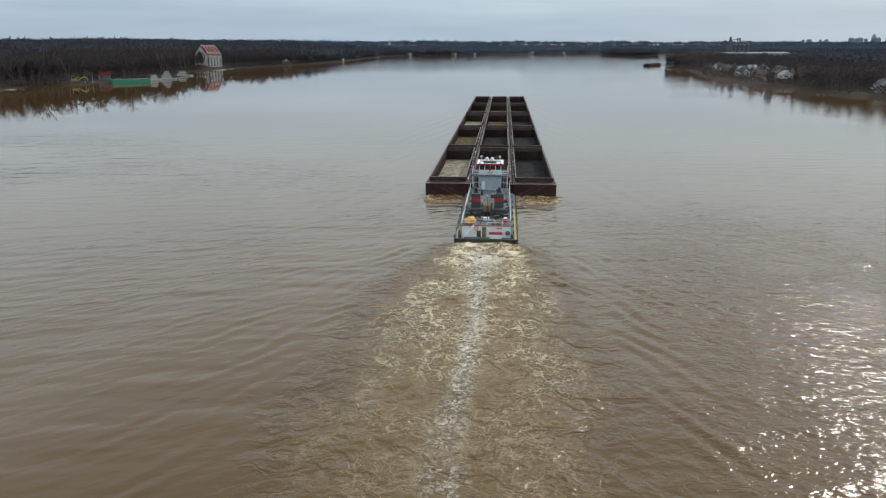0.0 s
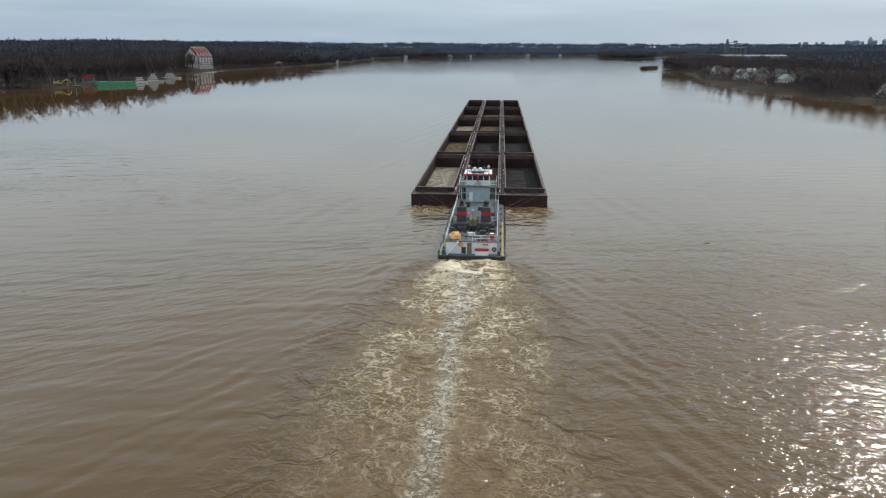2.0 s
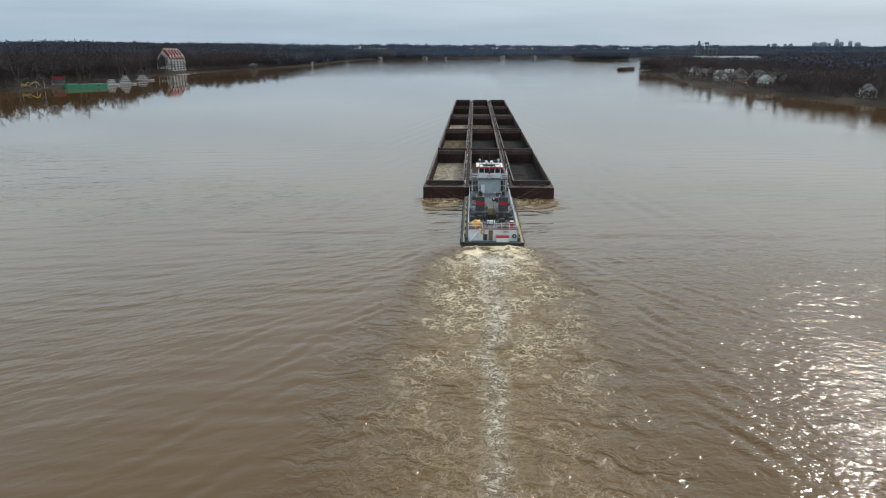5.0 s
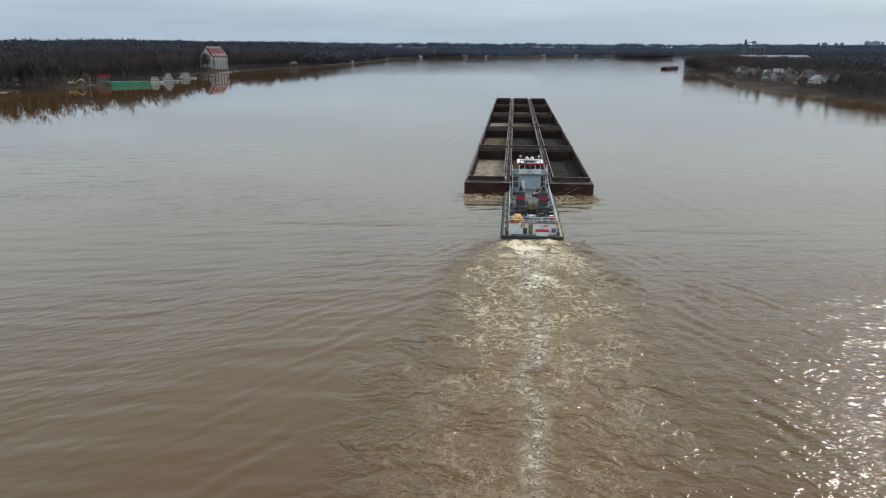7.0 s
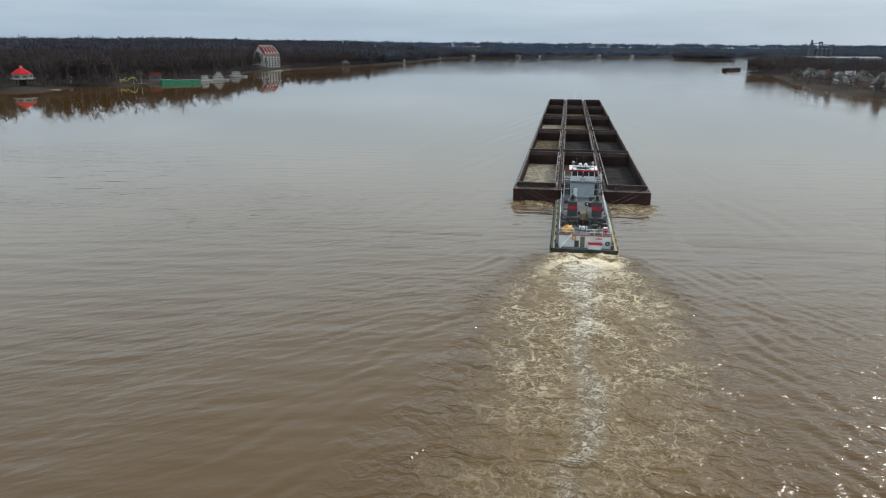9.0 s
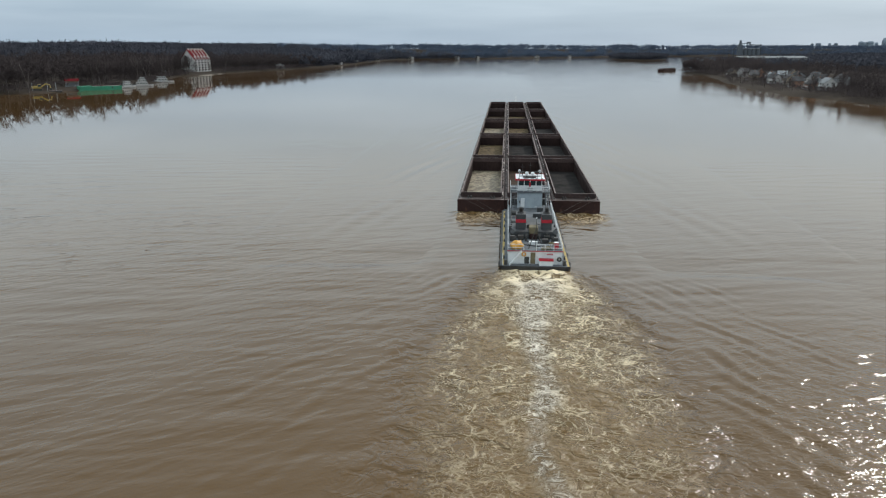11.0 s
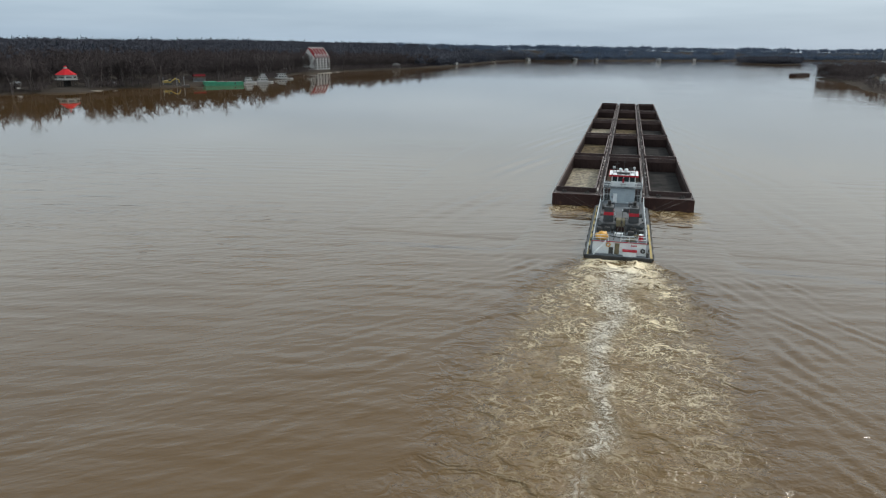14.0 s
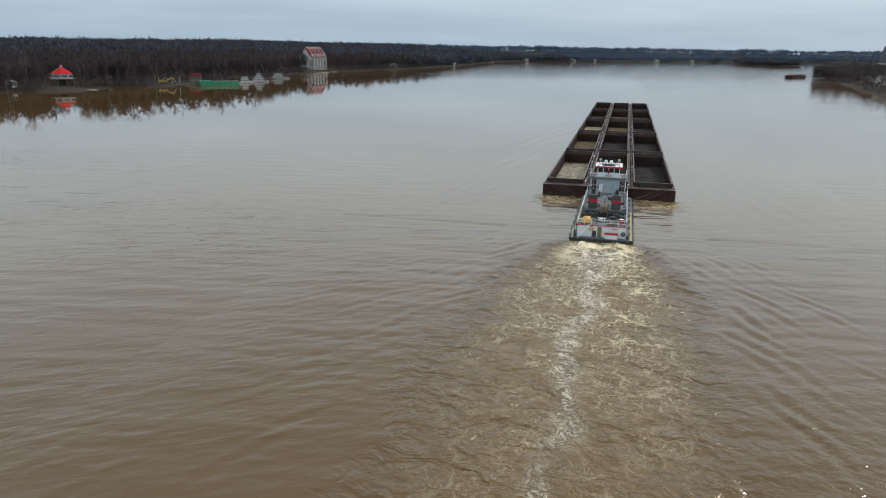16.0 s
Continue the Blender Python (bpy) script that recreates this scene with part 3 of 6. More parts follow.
def build_wake():
    """The churned wake round and behind the stern; its origin is at the stern's middle on the water."""
    xs, ys = np.arange(-62, 62.1, 0.5), np.arange(-150, 43.6, 0.5)
    X, Y = np.meshgrid(xs, ys)
    back = np.maximum(-Y, 0)
    width = 14.5 - 8.5 * np.exp(-back / 20)
    inside = np.clip(1.25 - np.abs(X) / width, 0, 1)
    rng = np.random.default_rng(8)
    lump = np.zeros_like(X)
    for k in range(34):
        length = rng.uniform(1.5, 6.5)
        a = rng.uniform(0, math.pi)
        lump += length / 6 * np.sin((X * math.cos(a) + Y * math.sin(a)) * 2 * math.pi / length + rng.uniform(0, 6.28) + 1.4 * np.sin(X * 0.4 + k) + 1.3 * np.sin(Y * 0.3 + 2 * k))
    Z = 0.055 * lump * inside * np.exp(-back / 70) * np.clip((back + 1) / 3, 0, 1)
    ahead = np.exp(-((Y - 42) / 9) ** 2) * np.clip((19 - np.abs(X)) / 3, 0, 1)      # churn below the barges' square sterns
    Z += 0.05 * lump * ahead
    for side in (-3.0, 3.0):                     # the two propeller boils
        Z += 0.50 * np.exp(-((X - side) / 1.9) ** 2 - ((back - 2.6) / 2.8) ** 2) * (1 + 0.45 * np.sin(X * 3.1 + Y * 2.3) * np.sin(Y * 2.7 - X)) * (Y < 0)
        Z += 0.28 * np.exp(-((X - side * 1.15) / 2.2) ** 2 - ((back - 9.0) / 3.5) ** 2)
    for side in (-1, 1):                         # diverging waves in echelon along the wake's edge
        for lead, step, size in ((9.0, 0.22, 0.27), (12.6, 0.26, 0.22), (17.0, 0.31, 0.16), (23.0, 0.36, 0.11)):
            wob = 1.2 * np.sin(Y * 0.09 + lead) + 0.6 * np.sin(Y * 0.31 + side)
            u = side * X - (lead + step * back) + wob
            broken = np.clip(0.45 + 0.7 * np.sin(Y * 0.21 + lead) * np.sin(Y * 0.083 + side), 0.1, 1)
            Z += (size if side > 0 else size * 0.5) * np.sin(u * 2.1 - back * 0.75) * np.exp(-(u / 2.0) ** 2) * np.exp(-back / 110) * np.clip(back / 6, 0, 1) * broken
    Z += wave_height(X, Y) * 0.9
    edge = np.minimum.reduce([X + 62, 62 - X, Y + 150])
    soft = np.clip(edge / 26, 0, 1)
    Z = Z * soft + 0.62 * soft * soft * (3 - 2 * soft) - 0.28
    front = np.clip((np.abs(X) - 17) / 5, 0, 1) * np.clip((Y + 2) / 8, 0, 1)
    Z -= 0.6 * front
    Z = np.where((Y > 0.6) & (np.abs(X) < 5.3), -0.7, Z)
    ob = big_mesh("boat_wake", np.stack([X, Y, Z], -1).reshape(-1, 3), grid_faces(len(xs), len(ys)), WAKE, True)
    return tagged(ob, "churned tan wake with white propeller foam behind the towboat", "wake", kind="stuff")


def build_bow_wash(length):
    """Low waves that run out from both sides of the barges."""
    made = []
    for side in (-1, 1):
        xs, ys = np.arange(0, 46.1, 0.6), np.arange(-40, length + 6.1, 1.0)
        X, Y = np.meshgrid(xs, ys)
        u = X - (length - Y) * 0.055 - 1.0
        Z = 0.08 * np.sin(u * 1.0 + Y * 0.16 + 0.6 * np.sin(Y * 0.09)) * np.exp(-(u / 9.0) ** 2) * (0.55 + 0.45 * np.sin(Y * 0.11 + X * 0.1))
        edge = np.minimum.reduce([46 - X, Y + 40, length + 6 - Y])
        Z += 0.10 * np.clip(edge / 10, 0, 1) + np.where(edge < 6, -0.5 * (1 - edge / 6), 0)
        V = np.stack([side * X, Y, Z], -1).reshape(-1, 3)
        F = grid_faces(len(xs), len(ys))
        ob = big_mesh("side_wash", V, F if side > 0 else F[:, ::-1], WATER, True)
        made.append((tagged(ob, "low brown wash waves running along the barges", "wash", "wash beside the tow", "stuff"), side))
    return made


# ---------------------------------------------------------------- woods
def twig_tree(rng, height, spread, slivers, limbs, fat=1.0):
    """A bare tree as arrays of triangles: trunk and limbs as thin pyramids, twigs as slivers."""
    V, F = [], []

    def spike(a, b, r, sides=3):
        k = len(V)
        d = np.subtract(b, a)
        p = np.cross(d, (0.3, 0.9, 0.2))
        p = p / (np.linalg.norm(p) + 1e-9)
        q = np.cross(d, p)
        q = q / (np.linalg.norm(q) + 1e-9)
        for i in range(sides):
            w = 2 * math.pi * i / sides
            V.append(np.add(a, r * (math.cos(w) * p + math.sin(w) * q)))
        V.append(np.array(b, float))
        for i in range(sides):
            F.append((k + i, k + (i + 1) % sides, k + sides))

    spike((0, 0, -0.5), (rng.normal(0, 0.4), rng.normal(0, 0.4), height * 0.93), height * 0.008, 4)
    ends = []
    for i in range(limbs):
        z = height * rng.uniform(0.25, 0.75)
        a = rng.uniform(0, 6.28)
        ln = spread * rng.uniform(0.55, 1.05) * (1.15 - 0.5 * z / height)
        b = (math.cos(a) * ln, math.sin(a) * ln, min(z + ln * rng.uniform(0.6, 1.5), height))
        spike((0, 0, z), b, height * 0.008)
        ends.append(((0, 0, z), b))
    for i in range(slivers):
        if ends and rng.random() < 0.75:
            a, b = ends[rng.integers(len(ends))]
            s = rng.uniform(0.3, 1.0)
            o = np.add(a, s * np.subtract(b, a))
        else:
            o = np.array((rng.normal(0, 0.2), rng.normal(0, 0.2), height * rng.uniform(0.45, 0.95)))
        d = np.array((rng.normal(), rng.normal(), rng.normal(0.7, 0.6)))
        d = d / np.linalg.norm(d) * height * rng.uniform(0.10, 0.22)
        w = np.cross(d, rng.normal(size=3))
        w = w / np.linalg.norm(w) * height * fat * rng.uniform(0.005, 0.012)
        k = len(V)
        V.extend((o + w, o - w, o + d))
        F.append((k, k + 1, k + 2))
    return np.array(V), np.array(F)


def scatter(name, places, templates, material, label, rng, lo=0.75, hi=1.2):
    Vs, Fs, base = [], [], 0
    pick = rng.integers(len(templates), size=len(places))
    for i, (x, y) in enumerate(places):
        V, F = templates[pick[i]]
        a, s, sz = rng.uniform(0, 6.28), rng.uniform(lo, hi), rng.uniform(0.85, 1.15)
        c, q = math.cos(a) * s, math.sin(a) * s
        W = np.empty_like(V)
        W[:, 0], W[:, 1], W[:, 2] = V[:, 0] * c - V[:, 1] * q + x, V[:, 0] * q + V[:, 1] * c + y, V[:, 2] * s * sz
        Vs.append(W), Fs.append(F + base)
        base += len(V)
    P = np.array(places)
    ground = land_height(P[:, 0], P[:, 1])
    for W, z in zip(Vs, ground):
        W[:, 2] += z
    ob = big_mesh(name, np.concatenate(Vs), np.concatenate(Fs), material)
    return tagged(ob, label, "woods", kind="stuff")


CLEAR = [(-427, 396, 15), (-412, 402, 9), (-455, 938, 22), (-440, 925, 18), (-425, 905, 16), (-458, 430, 17), (-440, 410, 15), (-481, 960, 26), (-466, 990, 26), (-450, 965, 26), (-372, 536, 25), (-402, 505, 22), (-380, 600, 28), (-400, 545, 16), (-410, 660, 22)]


HOUSE_SPOTS = [(272, 374), (258, 520), (262, 548), (254, 574), (262, 610), (258, 640), (266, 676), (262, 715), (276, 760), (282, 815), (292, 860), (300, 590), (305, 660), (310, 735), (306, 470), (252, 535), (270, 566), (276, 592), (274, 628), (284, 652), (272, 694), (286, 700), (290, 780), (276, 838)]
CLEAR += [(a - 4, b - 2, 10) for a, b in HOUSE_SPOTS] + [(a - 16, b - 8, 9) for a, b in HOUSE_SPOTS[:11]]


def free_of(x, y):
    return all(math.hypot(x - a, y - b) > r for a, b, r in CLEAR)


def build_woods():
    rng = np.random.default_rng(11)
    mid = [twig_tree(rng, rng.uniform(14, 22), rng.uniform(4.5, 7.5), 115, 6, 1.4) for _ in range(8)]
    brush = [twig_tree(rng, rng.uniform(4, 7), rng.uniform(3, 5), 46, 3, 4.0) for _ in range(5)]
    far = []
    for _ in range(8):                            # a stand of trees far off: several round bare crowns and a dark understorey
        V, F = [], []
        for crown in range(7):
            cx, cy, cz, r = rng.normal(0, 8), rng.normal(0, 8), rng.uniform(8.5, 14), rng.uniform(3.2, 5.2)
            for k in range(15):
                d = rng.normal(size=3)
                d = d / np.linalg.norm(d) * r * rng.uniform(0.6, 1.05)
                o = np.array((cx, cy, cz)) + d * (1, 1, 1.15)
                if k > 12:
                    o = np.array((cx + rng.normal(0, 2), cy + rng.normal(0, 2), rng.uniform(1, 6)))
                q = len(V)
                V += [o + rng.normal(0, 1.5, 3) for _ in range(3)]
                F.append((q, q + 1, q + 2))
        far.append((np.array(V), np.array(F)))
    pine = []
    for _ in range(4):
        V, F = [], []
        h = rng.uniform(16, 21)
        for j in range(16):
            z = h * (0.15 + 0.05 * j)
            a, r = rng.uniform(0, 6.28), (h - z) * 0.30 + 0.6
            k = len(V)
            V += [(math.cos(a - 0.9) * 0.6 * r, math.sin(a - 0.9) * 0.6 * r, z), (math.cos(a + 0.9) * 0.6 * r, math.sin(a + 0.9) * 0.6 * r, z - 0.4), (math.cos(a) * r * 0.4, math.sin(a) * r * 0.4, z + h * 0.16)]
            F.append((k, k + 1, k + 2))
        k = len(V)
        V += [(-0.2, 0, 0), (0.2, 0, 0), (0, 0, h)]
        F.append((k, k + 1, k + 2))
        pine.append((np.array(V), np.array(F)))

    def fill(count, yr, dr, side, keep=None):
        got = []
        while len(got) < count:
            y = rng.uniform(*yr)
            d = dr[0] + (dr[1] - dr[0]) * rng.random() ** 1.3
            x = (bank(LEFT, y) - d) if side < 0 else (bank(RIGHT, y) + d)
            if free_of(x, y) and (keep is None or keep(x, y)):
                got.append((x, y))
        return got

    scatter("west_bank_woods", fill(4200, (180, 1350), (6, 420), -1), mid, TWIG, "dense bare grey-brown winter trees on the flood plain", rng, 0.95, 1.4)
    scatter("west_ridge_woods", fill(4300, (150, 2400), (300, 1250), -1), far, WOOD_HAZED, "dark bare woods covering the distant ridge", rng)
    scatter("ridge_evergreens", fill(300, (150, 2600), (420, 1100), -1), pine, CONIFER_HAZED, "dark evergreens along the ridge top", rng)
    scatter("west_shore_woods", fill(1500, (1250, 2450), (10, 320), -1), far, WOOD_HAZED, "bare woods along the far west shore", rng)
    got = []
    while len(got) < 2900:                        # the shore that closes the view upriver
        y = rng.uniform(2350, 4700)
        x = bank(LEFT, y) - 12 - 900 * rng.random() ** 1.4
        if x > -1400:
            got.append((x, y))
    scatter("upriver_woods", got, far, WOOD_HAZED_BLUE, "bare woods on the shore upriver, haze painted in as blue-grey", rng)

    scatter("bank_brush", fill(3000, (180, 1300), (0, 50), -1) + fill(1800, (230, 1080), (0, 60), 1, lambda x, y: not 485 < y < 900 or rng.random() < 0.3), brush, TWIG, "low bare brush along the banks", rng)

    def east(x, y):
        if 270 < x < 345 and 640 < y < 700:
            return False
        return not (480 < y < 900 and x - bank(RIGHT, y) < 55 and rng.random() < 0.75)

    scatter("east_bank_woods", fill(2600, (230, 1250), (5, 420), 1, east), mid, TWIG, "bare winter trees among the houses of the east bank", rng, 0.5, 0.8)
    scatter("point_woods", fill(300, (930, 1110), (4, 90), 1), mid, TWIG, "taller bare trees crowding the end of the point", rng, 0.85, 1.15)
    scatter("east_near_woods", fill(1000, (230, 470), (26, 320), 1), mid, TWIG, "taller bare trees behind the muddy east shore", rng, 0.7, 0.95)
    scatter("east_point_woods", fill(900, (1090, 2900), (12, 270), 1, lambda x, y: not (520 < x < 740 and 1420 < y < 1790)), far, WOOD_HAZED, "bare woods behind the wooded point", rng, 0.6, 0.85)
    scatter("east_plain_woods", fill(4400, (500, 4700), (230, 2300), 1, lambda x, y: x < 0.56 * (y + 250) and not (535 < x < 740 and 1450 < y < 1780) and not (880 < x < 1020 and 2880 < y < 3030)), far, WOOD_HAZED, "bare woods on the flat east plain", rng, 0.6, 0.9)
    got = []
    while len(got) < 330:
        a, r = rng.uniform(0, 6.28), math.sqrt(rng.random()) * 0.93
        got.append((ISLAND[0] + math.cos(a) * r * ISLAND[2], ISLAND[1] + math.sin(a) * r * ISLAND[3]))
    scatter("island_woods", got, far, WOOD_HAZED, "dense bare trees covering the low island", rng, 0.8, 1.05)


def limb(bm, a, b, r0, r1, n=6):
    tube(bm, a, b, r0, r1, n)


def build_tree(rng, height):
    """One bare riverside tree: a forked tapered trunk and a crown of limbs and twigs."""
    root = thing("bare_tree", "tall bare grey-brown riverside tree in winter", "tree", "bare trees on the banks")
    bm = NB()
    lean = (rng.normal(0, 0.5), rng.normal(0, 0.5))
    fork = height * rng.uniform(0.22, 0.34)
    limb(bm, (0, 0, -0.6), (lean[0], lean[1], fork), height * 0.021, height * 0.016)
    tops = []
    for i in range(3):
        a = rng.uniform(0, 6.28)
        r = height * rng.uniform(0.08, 0.2)
        t = (lean[0] + math.cos(a) * r, lean[1] + math.sin(a) * r, height * rng.uniform(0.72, 0.9))
        limb(bm, (lean[0], lean[1], fork - 0.2), t, height * 0.013, height * 0.004, 5)
        tops.append(t)
    part("trunk", bm, BARK, root)
    V, F = [], []

    def spike(a, b, r):
        k = len(V)
        d = (Vector(b) - Vector(a))
        p = d.orthogonal().normalized()
        q = d.cross(p).normalized()
        for i in range(3):
            w = 2.0944 * i
            V.append(Vector(a) + r * (math.cos(w) * p + math.sin(w) * q))
        V.append(Vector(b))
        F.extend(((k, k + 1, k + 3), (k + 1, k + 2, k + 3), (k + 2, k, k + 3)))

    base = Vector((lean[0], lean[1], fork))
    for t in tops:
        for j in range(9):
            s = rng.uniform(0.2, 1.0)
            o = base.lerp(Vector(t), s)
            a = rng.uniform(0, 6.28)
            ln = height * rng.uniform(0.12, 0.24) * (1.2 - 0.5 * s)
            e = o + Vector((math.cos(a) * ln, math.sin(a) * ln, ln * rng.uniform(0.3, 1.1)))
            spike(o, e, height * 0.005)
            for k in range(9):
                u = o.lerp(e, rng.uniform(0.3, 1.0))
                d = Vector((rng.normal(), rng.normal(), rng.normal(0.6, 0.6))).normalized() * height * rng.uniform(0.05, 0.12)
                spike(u, u + d, height * 0.0028)
    link_mesh("crown", V, F, TWIG, root, "fine bare twigs")
    return root


def build_bank_trees():
    rng = np.random.default_rng(21)
    kinds = [build_tree(rng, h) for h in (22, 19, 24, 17, 20)]
    used = set()
    for i in range(150):
        west = i < 95
        while True:
            y = rng.uniform(250, 1000) if west else rng.uniform(280, 1000)
            d = rng.uniform(3, 24) if west else rng.uniform(4, 40)
            x = bank(LEFT, y) - d if west else bank(RIGHT, y) + d
            if free_of(x, y):
                break
        z = float(land_height(np.array([x]), np.array([y]))[0])
        s = rng.uniform(0.95, 1.35) * (1.0 if west else 0.5)
        k = i % 5
        m = pose(x, y, z - 0.1, 0, 0, rng.uniform(0, 360)) @ Matrix.Scale(s, 4)
        if k not in used:
            ob = kinds[k]
            used.add(k)
        else:
            ob = copy_thing(kinds[k], m)
        ob.matrix_basis = m


# ---------------------------------------------------------------- barges
BARGE_L, BARGE_W = 59.4, 10.6
DECK_Z, RIM_Z = 3.05, 4.15


def hull_block(raked):
    """The hull's outside with the open hopper left free: four wing tanks and a bottom."""
    bm = NB()
    h, y0, y1, bow = BARGE_W / 2, 0.0, BARGE_L, (BARGE_L - 7.0 if raked else BARGE_L)
    hx, hy0, hy1 = h - 0.85, 3.0, BARGE_L - (5.5 if raked else 3.0)
    box(bm, -h, -hx, y0, bow, -0.45, DECK_Z, 0.08)
    box(bm, hx, h, y0, bow, -0.45, DECK_Z, 0.08)
    box(bm, -hx + 0.002, hx - 0.002, y0 + 0.03, hy0, -0.45, DECK_Z - 0.004, 0.05)
    if raked:
        sec = [(bow, -0.45), (bow + 2.2, -0.2), (y1, 1.7), (y1, DECK_Z), (hy1, DECK_Z), (hy1, -0.45)]
        a, b = [bm.verts.new((-h + 0.004, y, z)) for y, z in sec], [bm.verts.new((h - 0.004, y, z)) for y, z in sec]
        bm.faces.new(a), bm.faces.new(b[::-1])
        for i in range(6):
            bm.faces.new((a[i], b[i], b[(i + 1) % 6], a[(i + 1) % 6]))
    else:
        box(bm, -hx + 0.002, hx - 0.002, hy1, y1 - 0.03, -0.45, DECK_Z - 0.004, 0.05)
    for x in (-h, h):                            # rubbing strakes and plate seams
        s = -0.05 if x < 0 else 0.05
        for z in (0.9, 2.55):
            box(bm, min(x, x + s), max(x, x + s), y0 + 0.3, bow - 0.3, z, z + 0.16)
        for k in range(9):
            y = 3 + k * 6.0
            box(bm, min(x, x + s * 0.6), max(x, x + s * 0.6), y, y + 0.12, 0.0, 2.5)
    for k in range(6):
        x = -h + 0.5 + k * (BARGE_W - 1) / 5
        box(bm, x - 0.06, x + 0.06, y0 - 0.03, y0 + 0.05, 0.0, DECK_Z - 0.3)
    box(bm, -h + 0.05, h - 0.05, y0 - 0.05, y0 + 0.02, DECK_Z - 0.28, DECK_Z - 0.02)
    return bm, hx, hy0, hy1


def build_barge(name, label, floor_material, raked, rng):
    root = thing(name, label, "barge", "barges of the tow")
    bm, hx, hy0, hy1 = hull_block(raked)
    part("hull", bm, RUST, root, "rust-brown steel hull")
    h = BARGE_W / 2
    bm = NB()
    for x0, x1 in ((-h + 0.06, -hx), (hx, h - 0.06)):
        box(bm, x0, x1, 0.06, BARGE_L - 0.1, DECK_Z + 0.002, DECK_Z + 0.02)
    part("side_deck", bm, RUST_DECK, root, "scuffed pale rusty deck plating")
    for y0, y1 in ((0.06, hy0), (hy1, BARGE_L - 0.1)):
        part("end_deck", box(NB(), -hx, hx, y0, y1, DECK_Z + 0.002, DECK_Z + 0.02), END_DECK, root, "dark dirty deck plating")
    # hopper lining, inside of the wing tanks
    bm = NB()
    for side in (-1, 1):
        x = side * hx
        box(bm, min(x, x - side * 0.03), max(x, x - side * 0.03), hy0, hy1, 0.2, DECK_Z)
        for k in range(14):
            y = hy0 + 1.5 + k * (hy1 - hy0 - 3) / 13
            box(bm, min(x - side * 0.03, x - side * 0.10), max(x - side * 0.03, x - side * 0.10), y - 0.06, y + 0.06, 0.2, DECK_Z)
    box(bm, -hx + 0.03, hx - 0.03, hy0, hy0 + 0.03, 0.2, DECK_Z)
    box(bm, -hx + 0.03, hx - 0.03, hy1 - 0.03, hy1, 0.2, DECK_Z)
    part("hopper_lining", bm, WELL, root, "dark rusted hopper walls")
    link_mesh("hopper_floor", *floor_sheet(hx - 0.03, hy0 + 0.03, hy1 - 0.03, rng), floor_material, root, "hopper floor with leftover cargo", True)
    for side in (-1, 1):
        bm = NB()
        x = side * (hx + 0.06)
        box(bm, x - 0.05, x + 0.05, hy0 - 0.1, hy1 + 0.1, DECK_Z, RIM_Z)
        part("coaming_rim", box(NB(), x - 0.14, x + 0.14, hy0 - 0.15, hy1 + 0.15, RIM_Z, RIM_Z + 0.07), RIM, root, "scuffed paler rim")
        for k in range(22):
            y = hy0 + 0.8 + k * (hy1 - hy0 - 1.6) / 21
            box(bm, min(x, x + side * 0.24), max(x, x + side * 0.24), y - 0.03, y + 0.03, DECK_Z, RIM_Z - 0.02)
        part("side_coaming", bm, COAMING, root)
    for y in (hy0 - 0.06, hy1 + 0.06):
        bm = NB()
        box(bm, -hx, hx, y - 0.05, y + 0.05, DECK_Z, RIM_Z + 0.02)
        part("coaming_rim", box(NB(), -hx, hx, y - 0.13, y + 0.13, RIM_Z + 0.02, RIM_Z + 0.08), RIM, root, "scuffed paler rim")
        for k in range(7):
            x = -hx + 0.8 + k * (2 * hx - 1.6) / 6
            s = -0.3 if y < 20 else 0.3
            box(bm, x - 0.03, x + 0.03, min(y, y + s), max(y, y + s), DECK_Z, RIM_Z - 0.05)
        part("end_coaming", bm, COAMING, root)
    for x in (-h + 0.45, h - 0.45):
        for y in (1.2, 15, 30, 45, BARGE_L - 1.4):
            bm = NB()
            box(bm, x - 0.09, x + 0.09, y - 0.45, y + 0.45, DECK_Z + 0.24, DECK_Z + 0.40, 0.04)
            box(bm, x - 0.1, x + 0.1, y - 0.18, y + 0.18, DECK_Z + 0.02, DECK_Z + 0.26)
            part("kevel", bm, DARK, root, "dark mooring kevel")
    for y in (1.5, BARGE_L - 1.6):
        for x in (-2.6, 2.6):
            bm = NB()
            tube(bm, (x - 0.3, y, DECK_Z), (x - 0.3, y, DECK_Z + 0.6), 0.16)
            tube(bm, (x + 0.3, y, DECK_Z), (x + 0.3, y, DECK_Z + 0.6), 0.16)
            box(bm, x - 0.6, x + 0.6, y - 0.25, y + 0.25, DECK_Z + 0.02, DECK_Z + 0.08)
            part("timberhead", bm, DARK, root, "twin dark mooring posts")
    for k in range(24):                          # ratchets, wire ends and hatch covers on the side decks
        x, y, s = rng.choice((-1, 1)) * (h - 0.5), rng.uniform(4, BARGE_L - 5), rng.uniform(0.12, 0.28)
        part("ratchet", box(NB(), x - s, x + s, y - 2 * s, y + 2 * s, DECK_Z + 0.021, DECK_Z + 0.1 + s), SCUFFED if k % 2 else RUST_DECK, root)
    return root


def floor_sheet(hx, y0, y1, rng):
    nx, ny = 13, 60
    V, F = [], []
    for j in range(ny):
        for i in range(nx):
            x, y = -hx + 2 * hx * i / (nx - 1), y0 + (y1 - y0) * j / (ny - 1)
            V.append((x, y, 0.26 + 0.08 * noise.noise((x * 0.3, y * 0.12, hx))))
    for j in range(ny - 1):
        for i in range(nx - 1):
            k = j * nx + i
            F.append((k, k + 1, k + nx + 1, k + nx))
    return V, F


